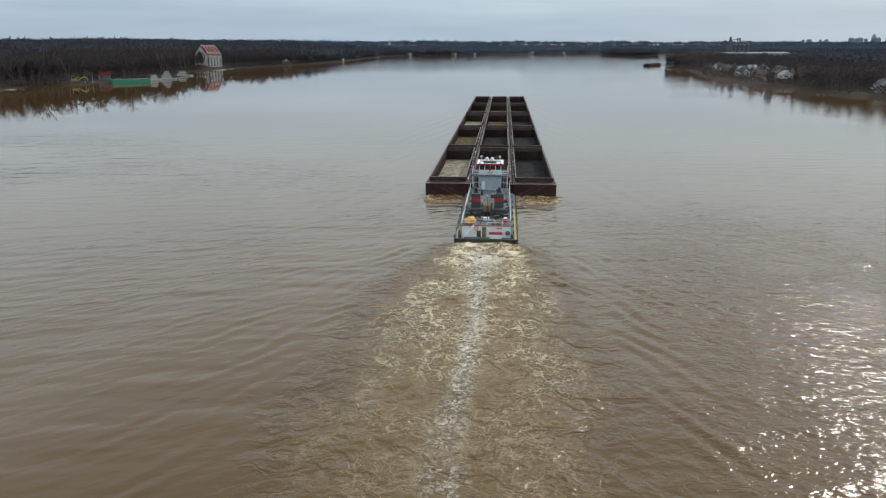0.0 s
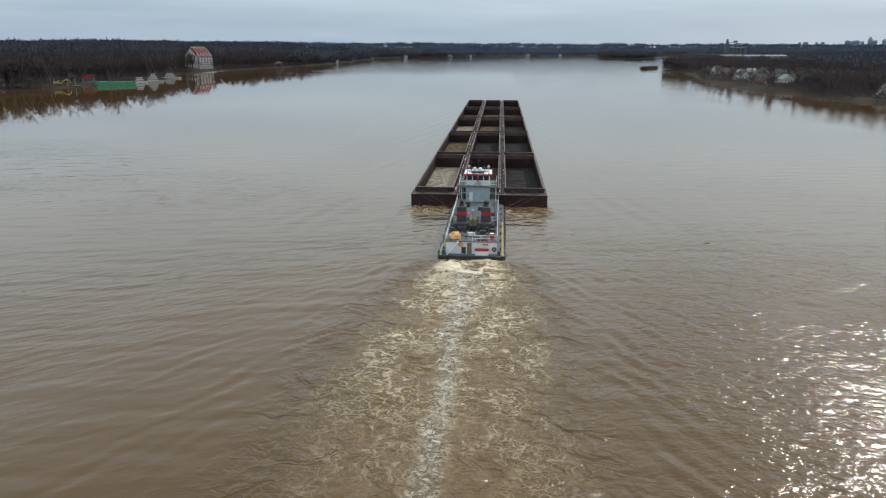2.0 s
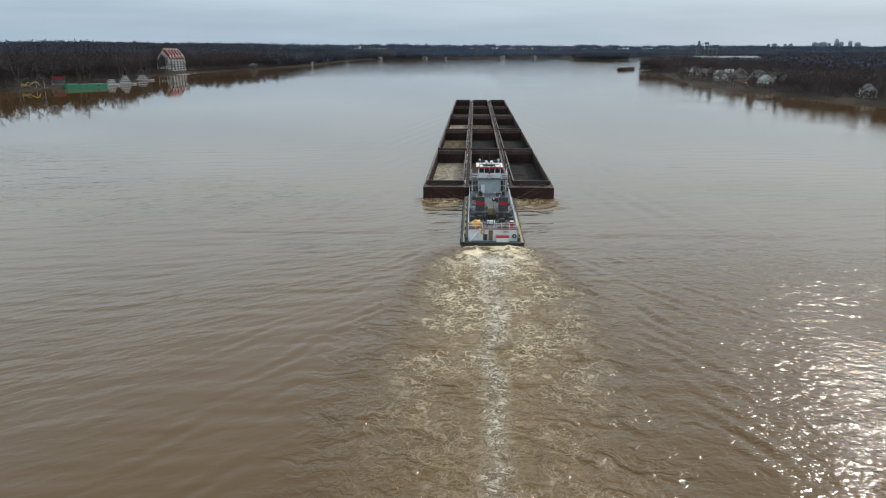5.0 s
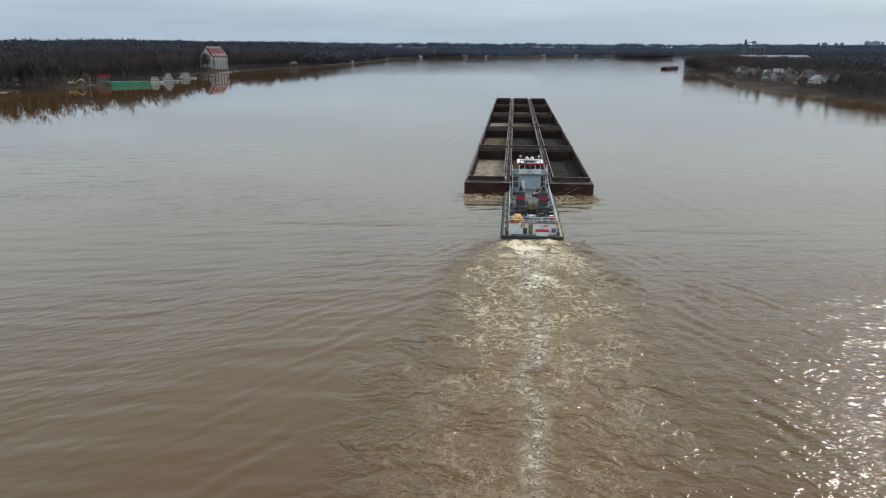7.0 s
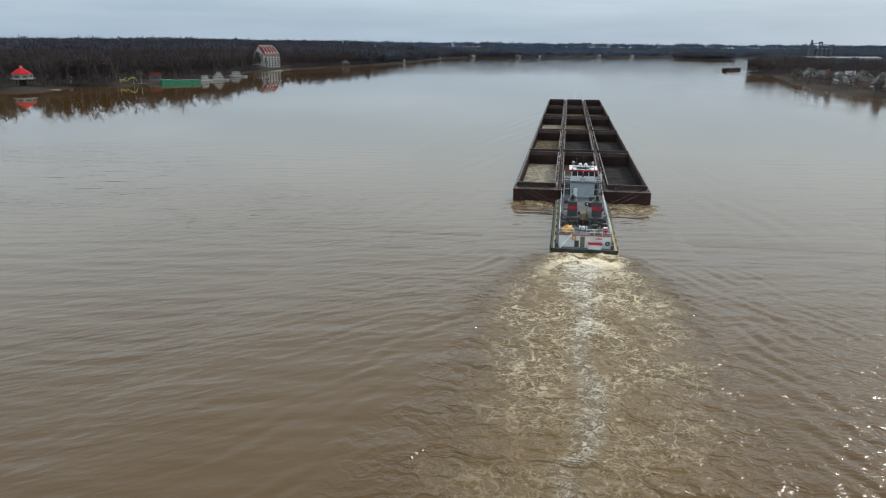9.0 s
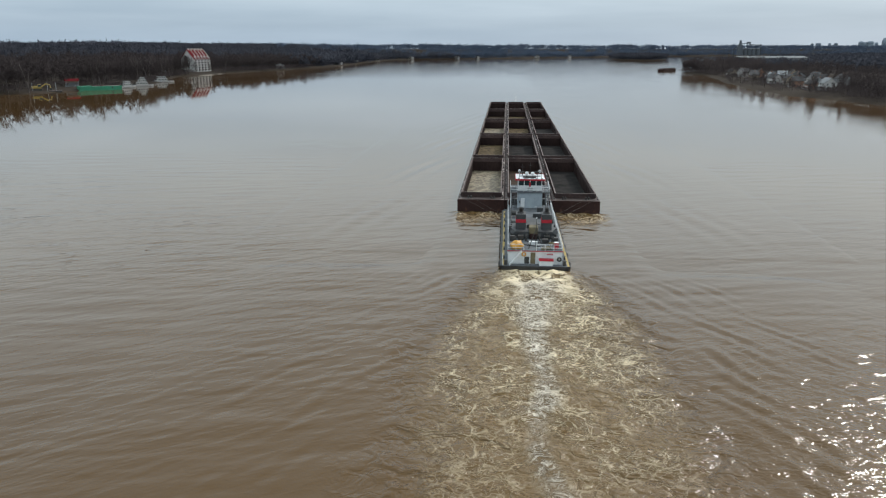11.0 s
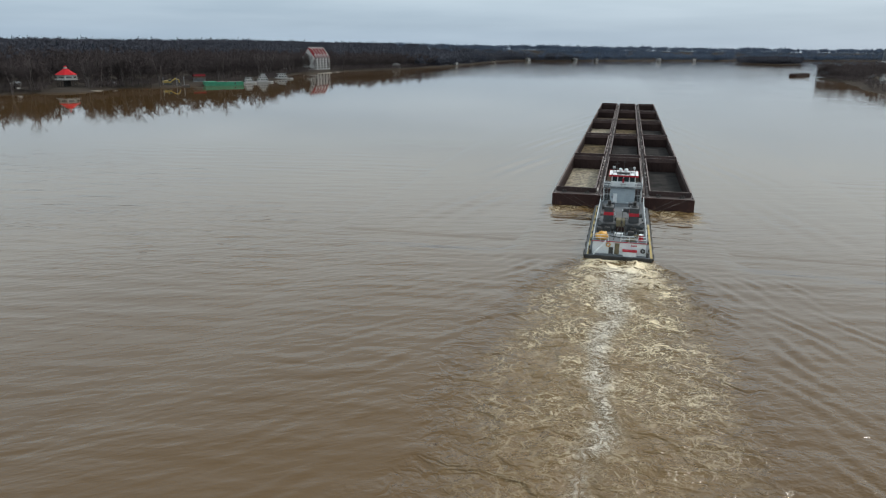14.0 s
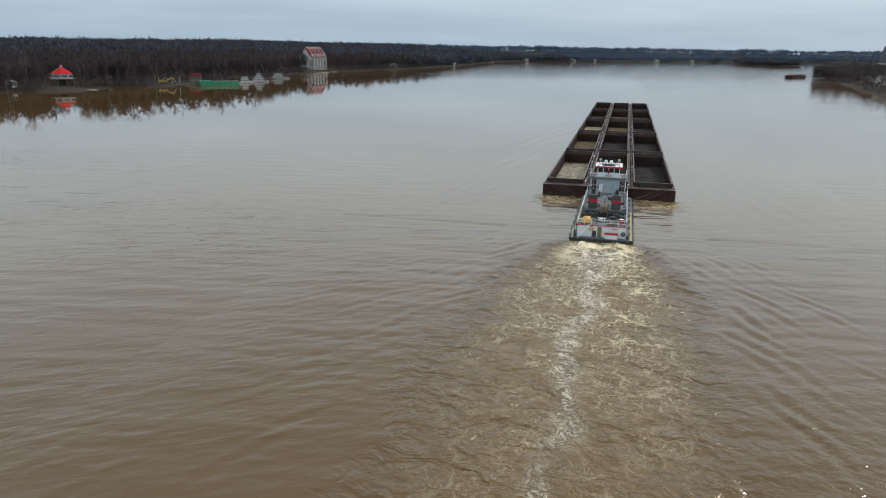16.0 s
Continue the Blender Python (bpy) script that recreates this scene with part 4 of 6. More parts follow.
def build_tow():
    """Fifteen empty open hopper barges, three abreast and five long. Returns (object, x, y)."""
    rng = np.random.default_rng(5)
    kinds = {"wet": (FLOOR_WET, "rust-brown empty hopper barge holding muddy rainwater"),
             "tan": (FLOOR_TAN, "rust-brown empty hopper barge with tan residue on its floor"),
             "dark": (FLOOR_DARK, "rust-brown empty hopper barge with a dark grey floor"),
             "brown": (FLOOR_BROWN, "rust-brown empty hopper barge with a brown dirty floor")}
    plan = (("wet", "brown", "dark"), ("tan", "dark", "dark"), ("wet", "tan", "dark"), ("brown", "tan", "brown"), ("brown", "brown", "brown"))
    built, out = {}, []
    for row, line in enumerate(plan):
        for col, kind in enumerate(line):
            key = (kind, row == 4)
            x, y = (col - 1) * 10.7, row * 59.45
            if key not in built:
                ob = built[key] = build_barge("hopper_barge", kinds[kind][1], kinds[kind][0], row == 4, rng)
            else:
                ob = copy_thing(built[key], pose(x, y, 0))
            ob.matrix_basis = pose(x, y, 0)
            out.append((ob, x, y))
    return out


def wire(name, label, a, b, r=0.022):
    bm = NB()
    a, b = Vector(a), Vector(b)
    pts = [a.lerp(b, k / 6) - Vector((0, 0, 0.25 * math.sin(math.pi * k / 6))) for k in range(7)]
    for p, q in zip(pts, pts[1:]):
        tube(bm, p, q, r, r, 5)
    me = bpy.data.meshes.new(name)
    bm.to_mesh(me)
    bm.free()
    me.materials.append(ROPE)
    return tagged(new(name, me), label, "wire", "tow wires")


def build_tow_gear():
    out = [wire("tow_wire", "steel face wire from towboat to outer barge", (side * 5.0, -9 - 3 * k, 1.6), (side * (12.5 + 2.4 * k), 0.8, 3.3)) for side in (-1, 1) for k in range(2)]
    staff = thing("bow_staff", "thin white jackstaff at the head of the tow", "staff")
    tube_bm = tube(NB(), (0, 0, 0), (0, 0, 6.0), 0.07, 0.04)
    part("pole", tube_bm, WHITE, staff)
    part("base_plate", box(NB(), -0.3, 0.3, -0.3, 0.3, 0, 0.06), STEEL, staff)
    part("lamp", ball(NB(), (0, 0, 6.1), 0.14), LIGHT_LENS, staff)
    return [(w, 0, 0, 0) for w in out] + [(staff, 0.0, 295.8, DECK_Z + 0.02)]


# ---------------------------------------------------------------- towboat
def rail(parent, pts, z, height=1.05, posts=1.6, material=WHITE):
    """A guard rail of posts and two bars along a line; one mesh for each straight run."""
    for (xa, ya), (xb, yb) in zip(pts, pts[1:]):
        bm = NB()
        n = max(1, round(math.hypot(xb - xa, yb - ya) / posts))
        for i in range(n + 1):
            x, y = xa + (xb - xa) * i / n, ya + (yb - ya) * i / n
            tube(bm, (x, y, z), (x, y, z + height), 0.045, 0.045, 6)
        for h in (0.5, height):
            tube(bm, (xa, ya, z + h), (xb, yb, z + h), 0.045, 0.045, 6)
        part("guard_rail", bm, material, parent)


def window_part(parent, x0, x1, y, z0, z1, face='Y', s=-1):
    """A framed window on a wall that faces along y (s=-1 aft) or x."""
    bm, f = NB(), 0.06
    d0, d1 = sorted((y, y + s * 0.05))
    for a, b, c, d in ((x0 - f, x1 + f, z0 - f, z0), (x0 - f, x1 + f, z1, z1 + f), (x0 - f, x0, z0, z1), (x1, x1 + f, z0, z1)):
        box(bm, a, b, d0, d1, c, d) if face == 'Y' else box(bm, d0, d1, a, b, c, d)
    ob = part("window", bm, WHITE, parent)
    d0, d1 = sorted((y + s * 0.004, y + s * 0.025))
    bm = NB()
    box(bm, x0, x1, d0, d1, z0, z1) if face == 'Y' else box(bm, d0, d1, x0, x1, z0, z1)
    part("pane", bm, GLASS, ob, "dark tinted pane")
    return ob


def door_part(parent, x0, x1, y, z0, z1, material, s=-1):
    bm = NB()
    d0, d1 = sorted((y, y + s * 0.06))
    box(bm, x0, x1, d0, d1, z0, z1, 0.02)
    ob = part("door", bm, material, parent)
    part("handle", box(NB(), x1 - 0.16, x1 - 0.06, d0 - 0.05, d0, (z0 + z1) / 2 - 0.05, (z0 + z1) / 2 + 0.05), STEEL, ob, "steel handle")


MAIN_Z, UP_Z, TOP_Z = 1.0, 3.4, 6.75


def build_towboat():
    root = thing("towboat", "white river towboat with black hull and twin charcoal red-banded stacks", "towboat")
    w, y0, y1 = 5.75, STERN, -0.35
    outline = [(-w + 0.25, y0), (w - 0.25, y0), (w, y0 + 0.3), (w, y1 - 1.2), (w - 0.6, y1), (-w + 0.6, y1), (-w, y1 - 1.2), (-w, y0 + 0.3)]
    part("hull", prism(NB(), outline, -0.8, MAIN_Z), BLACK, root, "black steel hull")
    part("main_deck", prism(NB(), [(x * 0.985, y * 0.998 - 0.04) for x, y in outline], MAIN_Z + 0.002, MAIN_Z + 0.03), GREY_DECK, root, "grey painted deck")
    for side in (-1, 1):
        bm = NB()
        x = side * w
        box(bm, min(x, x + side * 0.16), max(x, x + side * 0.16), y0 + 0.2, y1 - 1.3, 0.62, 0.98, 0.05)
        part("side_guard", bm, BLACK, root)
        bm = NB()
        for k in range(13):
            if side < 0 or k < 8:
                a = y0 + 0.3 + k * 3.2
                xa = side * (w - 0.32)
                box(bm, xa - 0.06, xa + 0.30, a, a + 3.05, MAIN_Z + 0.034, MAIN_Z + 0.045)
        part("edge_stripe", bm, YELLOW, root, "worn yellow deck edge stripe")
        for k in range(7):
            y = y0 + 3 + k * 5.6
            part("fender", ring(NB(), (x + side * 0.22, y, 0.55), 0.38, 0.16, 'X'), TYRE, root, "black tyre fender")
            bm = NB()
            xb = side * (w - 0.55)
            for d in (-0.22, 0.22):
                tube(bm, (xb, y + 1.4 + d, MAIN_Z), (xb, y + 1.4 + d, MAIN_Z + 0.5), 0.12)
            part("bollard", bm, DARK, root, "dark twin bollard")
    for k in range(5):
        part("stern_fender", box(NB(), -w + 0.6 + k * 2.3, -w + 1.7 + k * 2.3, y0 - 0.12, y0, 0.25, 0.9, 0.05), BLACK, root)
    # main deckhouse
    hx, ha, hf = 4.55, y0 + 1.3, -7.0
    part("main_deckhouse", box(NB(), -hx, hx, ha, hf, MAIN_Z + 0.03, UP_Z - 0.12, 0.04), WHITE, root, "white steel deckhouse")
    part("upper_deck", box(NB(), -hx - 0.12, hx + 0.12, ha - 0.18, hf + 0.3, UP_Z - 0.12, UP_Z, 0.03), GREY_DECK, root, "grey upper deck")
    part("deck_trim", box(NB(), -hx - 0.16, hx + 0.16, ha - 0.215, ha - 0.182, UP_Z - 0.13, UP_Z - 0.01), RED, root, "red deck edge trim")
    door_part(root, -0.75, 0.05, ha, MAIN_Z + 0.1, MAIN_Z + 2.05, OLIVE)
    door_part(root, -1.75, -0.95, ha, MAIN_Z + 0.1, MAIN_Z + 1.3, DARK)
    for side in (-1, 1):
        for k in range(6):
            window_part(root, ha + 3.5 + k * 5.2, ha + 4.3 + k * 5.2, side * hx, MAIN_Z + 1.2, MAIN_Z + 1.8, 'X', side)
    # aft wall fittings
    locker = part("stern_locker", box(NB(), 0.7, 3.0, ha - 0.95, ha - 0.15, MAIN_Z + 0.03, MAIN_Z + 0.85, 0.05), WHITE, root, "white locker with a red lid")
    part("lid", box(NB(), 0.62, 3.08, ha - 1.02, ha - 0.1, MAIN_Z + 0.85, MAIN_Z + 1.12, 0.04), RED, locker, "red lid")
    sign = part("name_board", box(NB(), 1.9, 3.1, ha - 0.05, ha - 0.004, MAIN_Z + 1.55, MAIN_Z + 2.0), WHITE, root)
    bm = NB()
    for k in range(4):
        box(bm, 2.0 + k * 0.26, 2.2 + k * 0.26, ha - 0.064, ha - 0.052, MAIN_Z + 1.66, MAIN_Z + 1.9)
    part("lettering_bar", bm, RED, sign, "small red bars")
    ring_ob = part("life_ring", ring(NB(), (-1.85, ha - 0.12, MAIN_Z + 1.75), 0.32, 0.1), ORANGE, root, "orange life ring")
    part("hoop", ring(NB(), (-1.85, ha - 0.12, MAIN_Z + 1.75), 0.43, 0.02), WHITE, ring_ob)
    part("hose_reel", ring(NB(), (4.05, ha - 0.22, MAIN_Z + 1.0), 0.30, 0.13), DARK, root, "black coiled hose")
    bm = NB()
    for s in (-0.3, 0.3):                        # slanting ladder from deck to upper deck
        tube(bm, (-4.3, ha - 0.9 + s, MAIN_Z + 0.05), (-2.3, ha - 0.9 + s, UP_Z + 0.2), 0.06)
    for k in range(9):
        u = (k + 0.5) / 9
        box(bm, -4.3 + 2.0 * u - 0.12, -4.3 + 2.0 * u + 0.12, ha - 1.2, ha - 0.6, MAIN_Z + 0.05 + (UP_Z - MAIN_Z) * u, MAIN_Z + 0.09 + (UP_Z - MAIN_Z) * u)
    part("stern_stair", bm, WHITE, root, "white slanting stair")
    rail(root, [(-5.4, y0 + 0.3), (-5.4, y0 + 0.3 + 4)], MAIN_Z)
    rail(root, [(-hx, hf + 0.2), (-hx, ha - 0.05), (-1.9, ha - 0.05)], UP_Z)
    rail(root, [(0.2, ha - 0.05), (hx, ha - 0.05), (hx, hf + 0.2)], UP_Z)
    # steering rams and capstans on the stern deck
    for x in (-4.9, 4.9):
        bm = NB()
        tube(bm, (x, y0 + 0.75, MAIN_Z), (x, y0 + 0.75, MAIN_Z + 0.75), 0.3, 0.22, 12)
        tube(bm, (x, y0 + 0.75, MAIN_Z + 0.75), (x, y0 + 0.75, MAIN_Z + 0.85), 0.34, 0.34, 12)
        part("capstan", bm, DARK, root, "dark deck capstan")
    # stacks
    for x in (-2.3, 2.3):
        st = part("funnel", prism(NB(), [(x - 0.95, -33.6), (x + 0.95, -33.6), (x + 0.95, -30.6), (x - 0.95, -30.6)], UP_Z, 7.4, 0.9), STACK, root, "charcoal exhaust stack")
        part("funnel_band", prism(NB(), [(x - 0.92, -33.55), (x + 0.92, -33.55), (x + 0.92, -30.65), (x - 0.92, -30.65)], 5.9, 6.5, 0.98), RED, st, "red painted band")
        bm = NB()
        tube(bm, (x, -32.1, 7.38), (x, -32.2, 7.75), 0.75, 0.42, 12)
        tube(bm, (x, -32.2, 7.7), (x, -32.5, 8.5), 0.36, 0.27, 12)
        tube(bm, (x, -31.4, 7.3), (x, -31.5, 7.9), 0.22, 0.2, 10)
        part("exhaust_pipe", bm, BLACK, st, "sooty black pipe")
        part("funnel_casing", box(NB(), x - 1.5, x + 1.5, -35.2, -28.8, UP_Z, UP_Z + 1.3, 0.06), STACK, st)
        bm = NB()
        sgn = -1 if x < 0 else 1
        tube(bm, (x + sgn * 1.5, -34.6, UP_Z), (x + sgn * 1.5, -34.6, UP_Z + 0.9), 0.28, 0.28)
        tube(bm, (x + sgn * 1.5, -34.6, UP_Z + 0.9), (x + sgn * 1.5, -35.2, UP_Z + 1.3), 0.32, 0.45)
        part("vent_cowl", bm, STACK, root, "dark ventilator cowl")
        part("vent_box", box(NB(), x - 0.5, x + 0.5, -36.3, -35.2, UP_Z, UP_Z + 0.8, 0.05), DARK, root, "dark ventilator box")
    tank = part("covered_winch", box(NB(), -0.85, 0.75, -35.6, -33.4, UP_Z + 0.9, UP_Z + 2.2, 0.25), OLIVE, root, "olive tarpaulin-covered machine")
    part("winch_base", box(NB(), -0.75, 0.65, -35.7, -33.5, UP_Z, UP_Z + 0.95, 0.05), RUST, tank, "rust-brown base")
    for x, y, s, h in ((-0.2, -31.5, 0.9, 1.9), (0.5, -29.2, 0.8, 1.4), (-3.9, -30.5, 0.45, 1.2), (3.9, -31.2, 0.45, 1.1), (-3.8, -36.6, 0.4, 0.9), (3.7, -37.0, 0.45, 0.8), (1.9, -37.4, 0.5, 0.6)):
        part("machinery_box", box(NB(), x - s, x + s, y - s, y + s, UP_Z, UP_Z + h, 0.06), DARK, root, "dark deck machinery")
    bm = NB()
    for x in (-3.9, 3.9):
        tube(bm, (x, -36, UP_Z + 0.25), (x, -12, UP_Z + 0.25), 0.12, 0.12, 6)
    part("deck_pipe", bm, DARK, root, "dark deck pipework")
    part("skylight", box(NB(), -1.1, 1.1, -28.5, -22.0, UP_Z, UP_Z + 0.8, 0.08), STACK, root, "dark engine-room skylight")
    # cable reels, hoses, battery boxes and pipe bends forward and abaft of the stacks
    for x, y in ((-3.4, -26.5), (3.4, -25.0), (-3.3, -18.0)):
        bm = NB()
        tube(bm, (x - 0.5, y, UP_Z + 0.75), (x + 0.5, y, UP_Z + 0.75), 0.5, 0.5, 14)
        for d in (-0.55, 0.55):
            tube(bm, (x + d - 0.05, y, UP_Z + 0.75), (x + d + 0.05, y, UP_Z + 0.75), 0.75, 0.75, 14)
            box(bm, x + d - 0.06, x + d + 0.06, y - 0.5, y + 0.5, UP_Z, UP_Z + 0.35)
        part("cable_reel", bm, DARK, root, "dark steel cable reel")
    for x, y, a, b, h in ((-0.9, -21.0, 0.7, 1.1, 0.7), (1.3, -18.6, 0.9, 0.7, 0.9), (3.2, -20.6, 0.5, 0.9, 0.6), (-1.9, -14.6, 0.5, 0.6, 1.1), (2.0, -13.6, 0.6, 0.5, 1.0)):
        bx = part("gear_box", box(NB(), x - a, x + a, y - b, y + b, UP_Z, UP_Z + h, 0.05), STACK if h > 0.8 else WHITE, root, "weathered deck box")
        part("lid", box(NB(), x - a - 0.05, x + a + 0.05, y - b - 0.05, y + b + 0.05, UP_Z + h, UP_Z + h + 0.08, 0.02), GREY_DECK, bx)
    for x, y in ((-1.4, -36.9), (1.0, -36.6), (-3.3, -38.4), (3.1, -38.2), (2.3, -35.4)):
        bm = NB()
        tube(bm, (x, y, UP_Z), (x, y, UP_Z + 1.1), 0.16, 0.16, 10)
        tube(bm, (x, y, UP_Z + 1.1), (x, y - 0.45, UP_Z + 1.25), 0.2, 0.24, 10)
        part("goose_neck", bm, DARK, root, "dark goose-neck vent")
    for x in (-3.55, 3.55):
        bm = NB()
        for k in range(4):
            box(bm, x - 0.55, x + 0.55, -34.2 + k * 1.5, -33.2 + k * 1.5, UP_Z, UP_Z + 0.9 + 0.35 * (k % 2), 0.05)
        part("engine_casing", bm, STACK, root, "charcoal louvred engine casing")
    for x0, y0_, x1, y1_ in ((-1.2, -37.6, 2.6, -38.6), (-2.2, -39.4, 1.2, -40.6), (3.9, -40.2, 2.0, -36.8)):
        bm = NB()
        last = None
        for k in range(9):
            u = k / 8
            q = Vector((x0 + (x1 - x0) * u + 0.35 * math.sin(k * 1.3), y0_ + (y1_ - y0_) * u + 0.3 * math.cos(k * 1.7), UP_Z + 0.08))
            if last is not None:
                tube(bm, last, q, 0.07, 0.07, 6)
            last = q
        part("deck_hose", bm, TYRE, root, "black hose lying across the deck")
    # loose gear on the upper deck
    bm = ball(NB(), (-3.05, -41.2, UP_Z + 0.28), 1.15, 0.85, 18)      # a heap under an orange cover
    for v in bm.verts:
        q = v.co - Vector((-3.05, -41.2, UP_Z))
        f = 1 + 0.28 * noise.noise(q * 1.7) + 0.12 * noise.noise(q * 4.0)
        v.co = Vector((-3.05, -41.2, UP_Z)) + Vector((q.x * f * 0.95, q.y * f * 1.1, max(0.0, q.z * f)))
    part("covered_heap", bm, ORANGE, root, "orange-yellow cover over a heap of gear", True)
    bm = NB()
    tube(bm, (3.6, -41.4, UP_Z), (3.6, -41.4, UP_Z + 1.05), 0.42, 0.42, 14)
    drum = part("red_drum", bm, RED, root, "red steel drum")
    part("drum_lid", tube(NB(), (3.6, -41.4, UP_Z + 1.05), (3.6, -41.4, UP_Z + 1.12), 0.44, 0.40, 14), WHITE, drum)
    part("white_chest", box(NB(), -0.95, 0.5, -39.6, -38.8, UP_Z, UP_Z + 0.6, 0.05), WHITE, root, "small white chest")
    bm = NB()
    for a in ((-1.1, -42.0), (1.4, -42.0), (0.2, -39.9)):
        tube(bm, (a[0], a[1], UP_Z), (0.15, -41.2, UP_Z + 3.4), 0.07, 0.05)
    tube(bm, (0.15, -41.2, UP_Z + 3.2), (0.15, -41.2, UP_Z + 5.2), 0.05, 0.03)
    tube(bm, (-0.6, -41.2, UP_Z + 3.5), (0.9, -41.2, UP_Z + 3.5), 0.03)
    part("stern_mast", bm, DARK, root, "dark tripod light mast")
    part("stern_lamp", ball(NB(), (0.15, -41.2, UP_Z + 5.25), 0.12), LIGHT_LENS, root)
    for x, y in ((2.3, -41.8), (1.5, -42.2), (2.9, -39.0)):
        bm = NB()
        ring(bm, (x, y, UP_Z + 0.12), 0.42, 0.11, 'Z')
        ring(bm, (x, y, UP_Z + 0.3), 0.36, 0.12, 'Z')
        part("rope_coil", bm, OLIVE, root, "coil of tan rope")
    # upper house and pilothouse
    ux, ua, uf = 2.6, -9.6, -2.2
    part("upper_house", box(NB(), -ux, ux, ua, uf, UP_Z, TOP_Z, 0.05), BLUE_WALL, root, "pale grey-blue upper house")
    door_part(root, -1.9, -1.1, ua, UP_Z + 0.1, UP_Z + 2.1, WHITE)
    part("wall_box", box(NB(), -2.25, -2.0, ua - 0.12, ua, UP_Z + 1.1, UP_Z + 1.5), DARK, root)
    part("wall_frame", box(NB(), 1.0, 2.4, ua - 0.05, ua, UP_Z + 0.2, UP_Z + 0.32), WHITE, root)
    for side in (-1, 1):
        for k in range(3):
            window_part(root, ua + 1.0 + k * 2.2, ua + 2.0 + k * 2.2, side * ux, UP_Z + 1.3, UP_Z + 2.1, 'X', side)
        part("deck_post", tube(NB(), (side * 4.0, ua + 0.1, UP_Z), (side * 4.0, ua + 0.1, TOP_Z), 0.07), WHITE, root)
        part("deck_post", tube(NB(), (side * 4.0, uf, MAIN_Z), (side * 4.0, uf, TOP_Z), 0.07), WHITE, root)
        bm = NB()                                # side stairs down to the upper deck
        for s in (-0.35, 0.35):
            tube(bm, (side * 3.5 + s, ua - 4.2, UP_Z + 0.03), (side * 3.5 + s, ua - 0.1, TOP_Z), 0.05)
            tube(bm, (side * 3.5 + s, ua - 4.2, UP_Z + 1.0), (side * 3.5 + s, ua - 0.1, TOP_Z + 1.0), 0.03)
        for k in range(11):
            u = (k + 0.5) / 11
            box(bm, side * 3.5 - 0.35, side * 3.5 + 0.35, ua - 4.3 + 4.1 * u, ua - 4.05 + 4.1 * u, UP_Z + (TOP_Z - UP_Z) * u, UP_Z + 0.04 + (TOP_Z - UP_Z) * u)
        part("side_stair", bm, GREY_DECK, root, "grey open stair")
    part("pilothouse_deck", box(NB(), -4.15, 4.15, ua - 0.35, uf + 0.4, TOP_Z, TOP_Z + 0.14, 0.03), GREY_DECK, root, "grey bridge deck")
    rail(root, [(-4.1, uf + 0.3), (-4.1, ua - 0.25), (4.1, ua - 0.25), (4.1, uf + 0.3)], TOP_Z + 0.14, 1.05, 1.4)
    px, pa, pf, pz = 2.55, ua + 0.9, -3.4, TOP_Z + 0.14
    part("pilothouse_base", box(NB(), -px, px, pa, pf, pz, pz + 1.15, 0.04), WHITE, root, "white pilothouse wall")
    ph = part("pilothouse_frame", NB_frame(px, pa, pf, pz + 1.15, pz + 2.35), WHITE, root, "white window posts")
    for k in range(4):
        x0 = -px + 0.18 + k * (2 * px - 0.18) / 4
        part("aft_window", box(NB(), x0, x0 + (2 * px - 0.18) / 4 - 0.16, pa + 0.03, pa + 0.06, pz + 1.17, pz + 2.33), GLASS, ph, "dark green-tinted window")
        part("front_window", box(NB(), x0, x0 + (2 * px - 0.18) / 4 - 0.16, pf - 0.06, pf - 0.03, pz + 1.17, pz + 2.33), GLASS, ph)
    for side in (-1, 1):
        for k in range(3):
            a = pa + 0.18 + k * (pf - pa - 0.18) / 3
            x = side * (px - 0.045)
            part("side_window", box(NB(), x - 0.015, x + 0.015, a, a + (pf - pa - 0.18) / 3 - 0.16, pz + 1.17, pz + 2.33), GLASS, ph)
    part("red_panel", box(NB(), -0.22, 0.14, pa - 0.05, pa - 0.003, pz + 0.9, pz + 1.9), RED, root, "red panel beside the aft windows")
    part("aft_locker", box(NB(), -0.55, 0.55, pa - 0.55, pa - 0.05, pz, pz + 0.8, 0.04), STEEL, root)
    roof = part("pilothouse_roof", box(NB(), -3.05, 3.05, pa - 0.65, pf + 0.7, pz + 2.4, pz + 2.62, 0.05), WHITE, root, "white roof")
    part("roof_trim", trim_ring(-3.12, 3.12, pa - 0.72, pf + 0.77, pz + 2.3, pz + 2.66, 0.06), RED, roof, "red roof edge")
    rz = pz + 2.62
    for x, y in ((-0.75, pa + 0.4), (0.45, pa + 0.3)):
        bm = NB()
        tube(bm, (x, y, rz), (x, y, rz + 0.75), 0.07)
        box(bm, x - 0.25, x + 0.25, y - 0.2, y + 0.2, rz, rz + 0.15)
        mast = part("dome_post", bm, DARK, root)
        part("dome", ball(NB(), (x, y, rz + 1.05), 0.42, 0.9, 14), WHITE, mast, "white satellite dome", True)
    for x, y, h in ((-2.3, pa + 0.2, 1.6), (1.5, pa + 0.1, 2.0), (2.4, pa + 1.0, 1.2), (-1.6, pa + 2.6, 2.6), (0.0, pa + 3.0, 3.0)):
        bm = NB()
        tube(bm, (x, y, rz), (x, y, rz + h), 0.045, 0.03)
        tube(bm, (x - 0.55, y, rz + h * 0.8), (x + 0.55, y, rz + h * 0.8), 0.03)
        part("antenna", bm, DARK, root, "dark antenna mast")
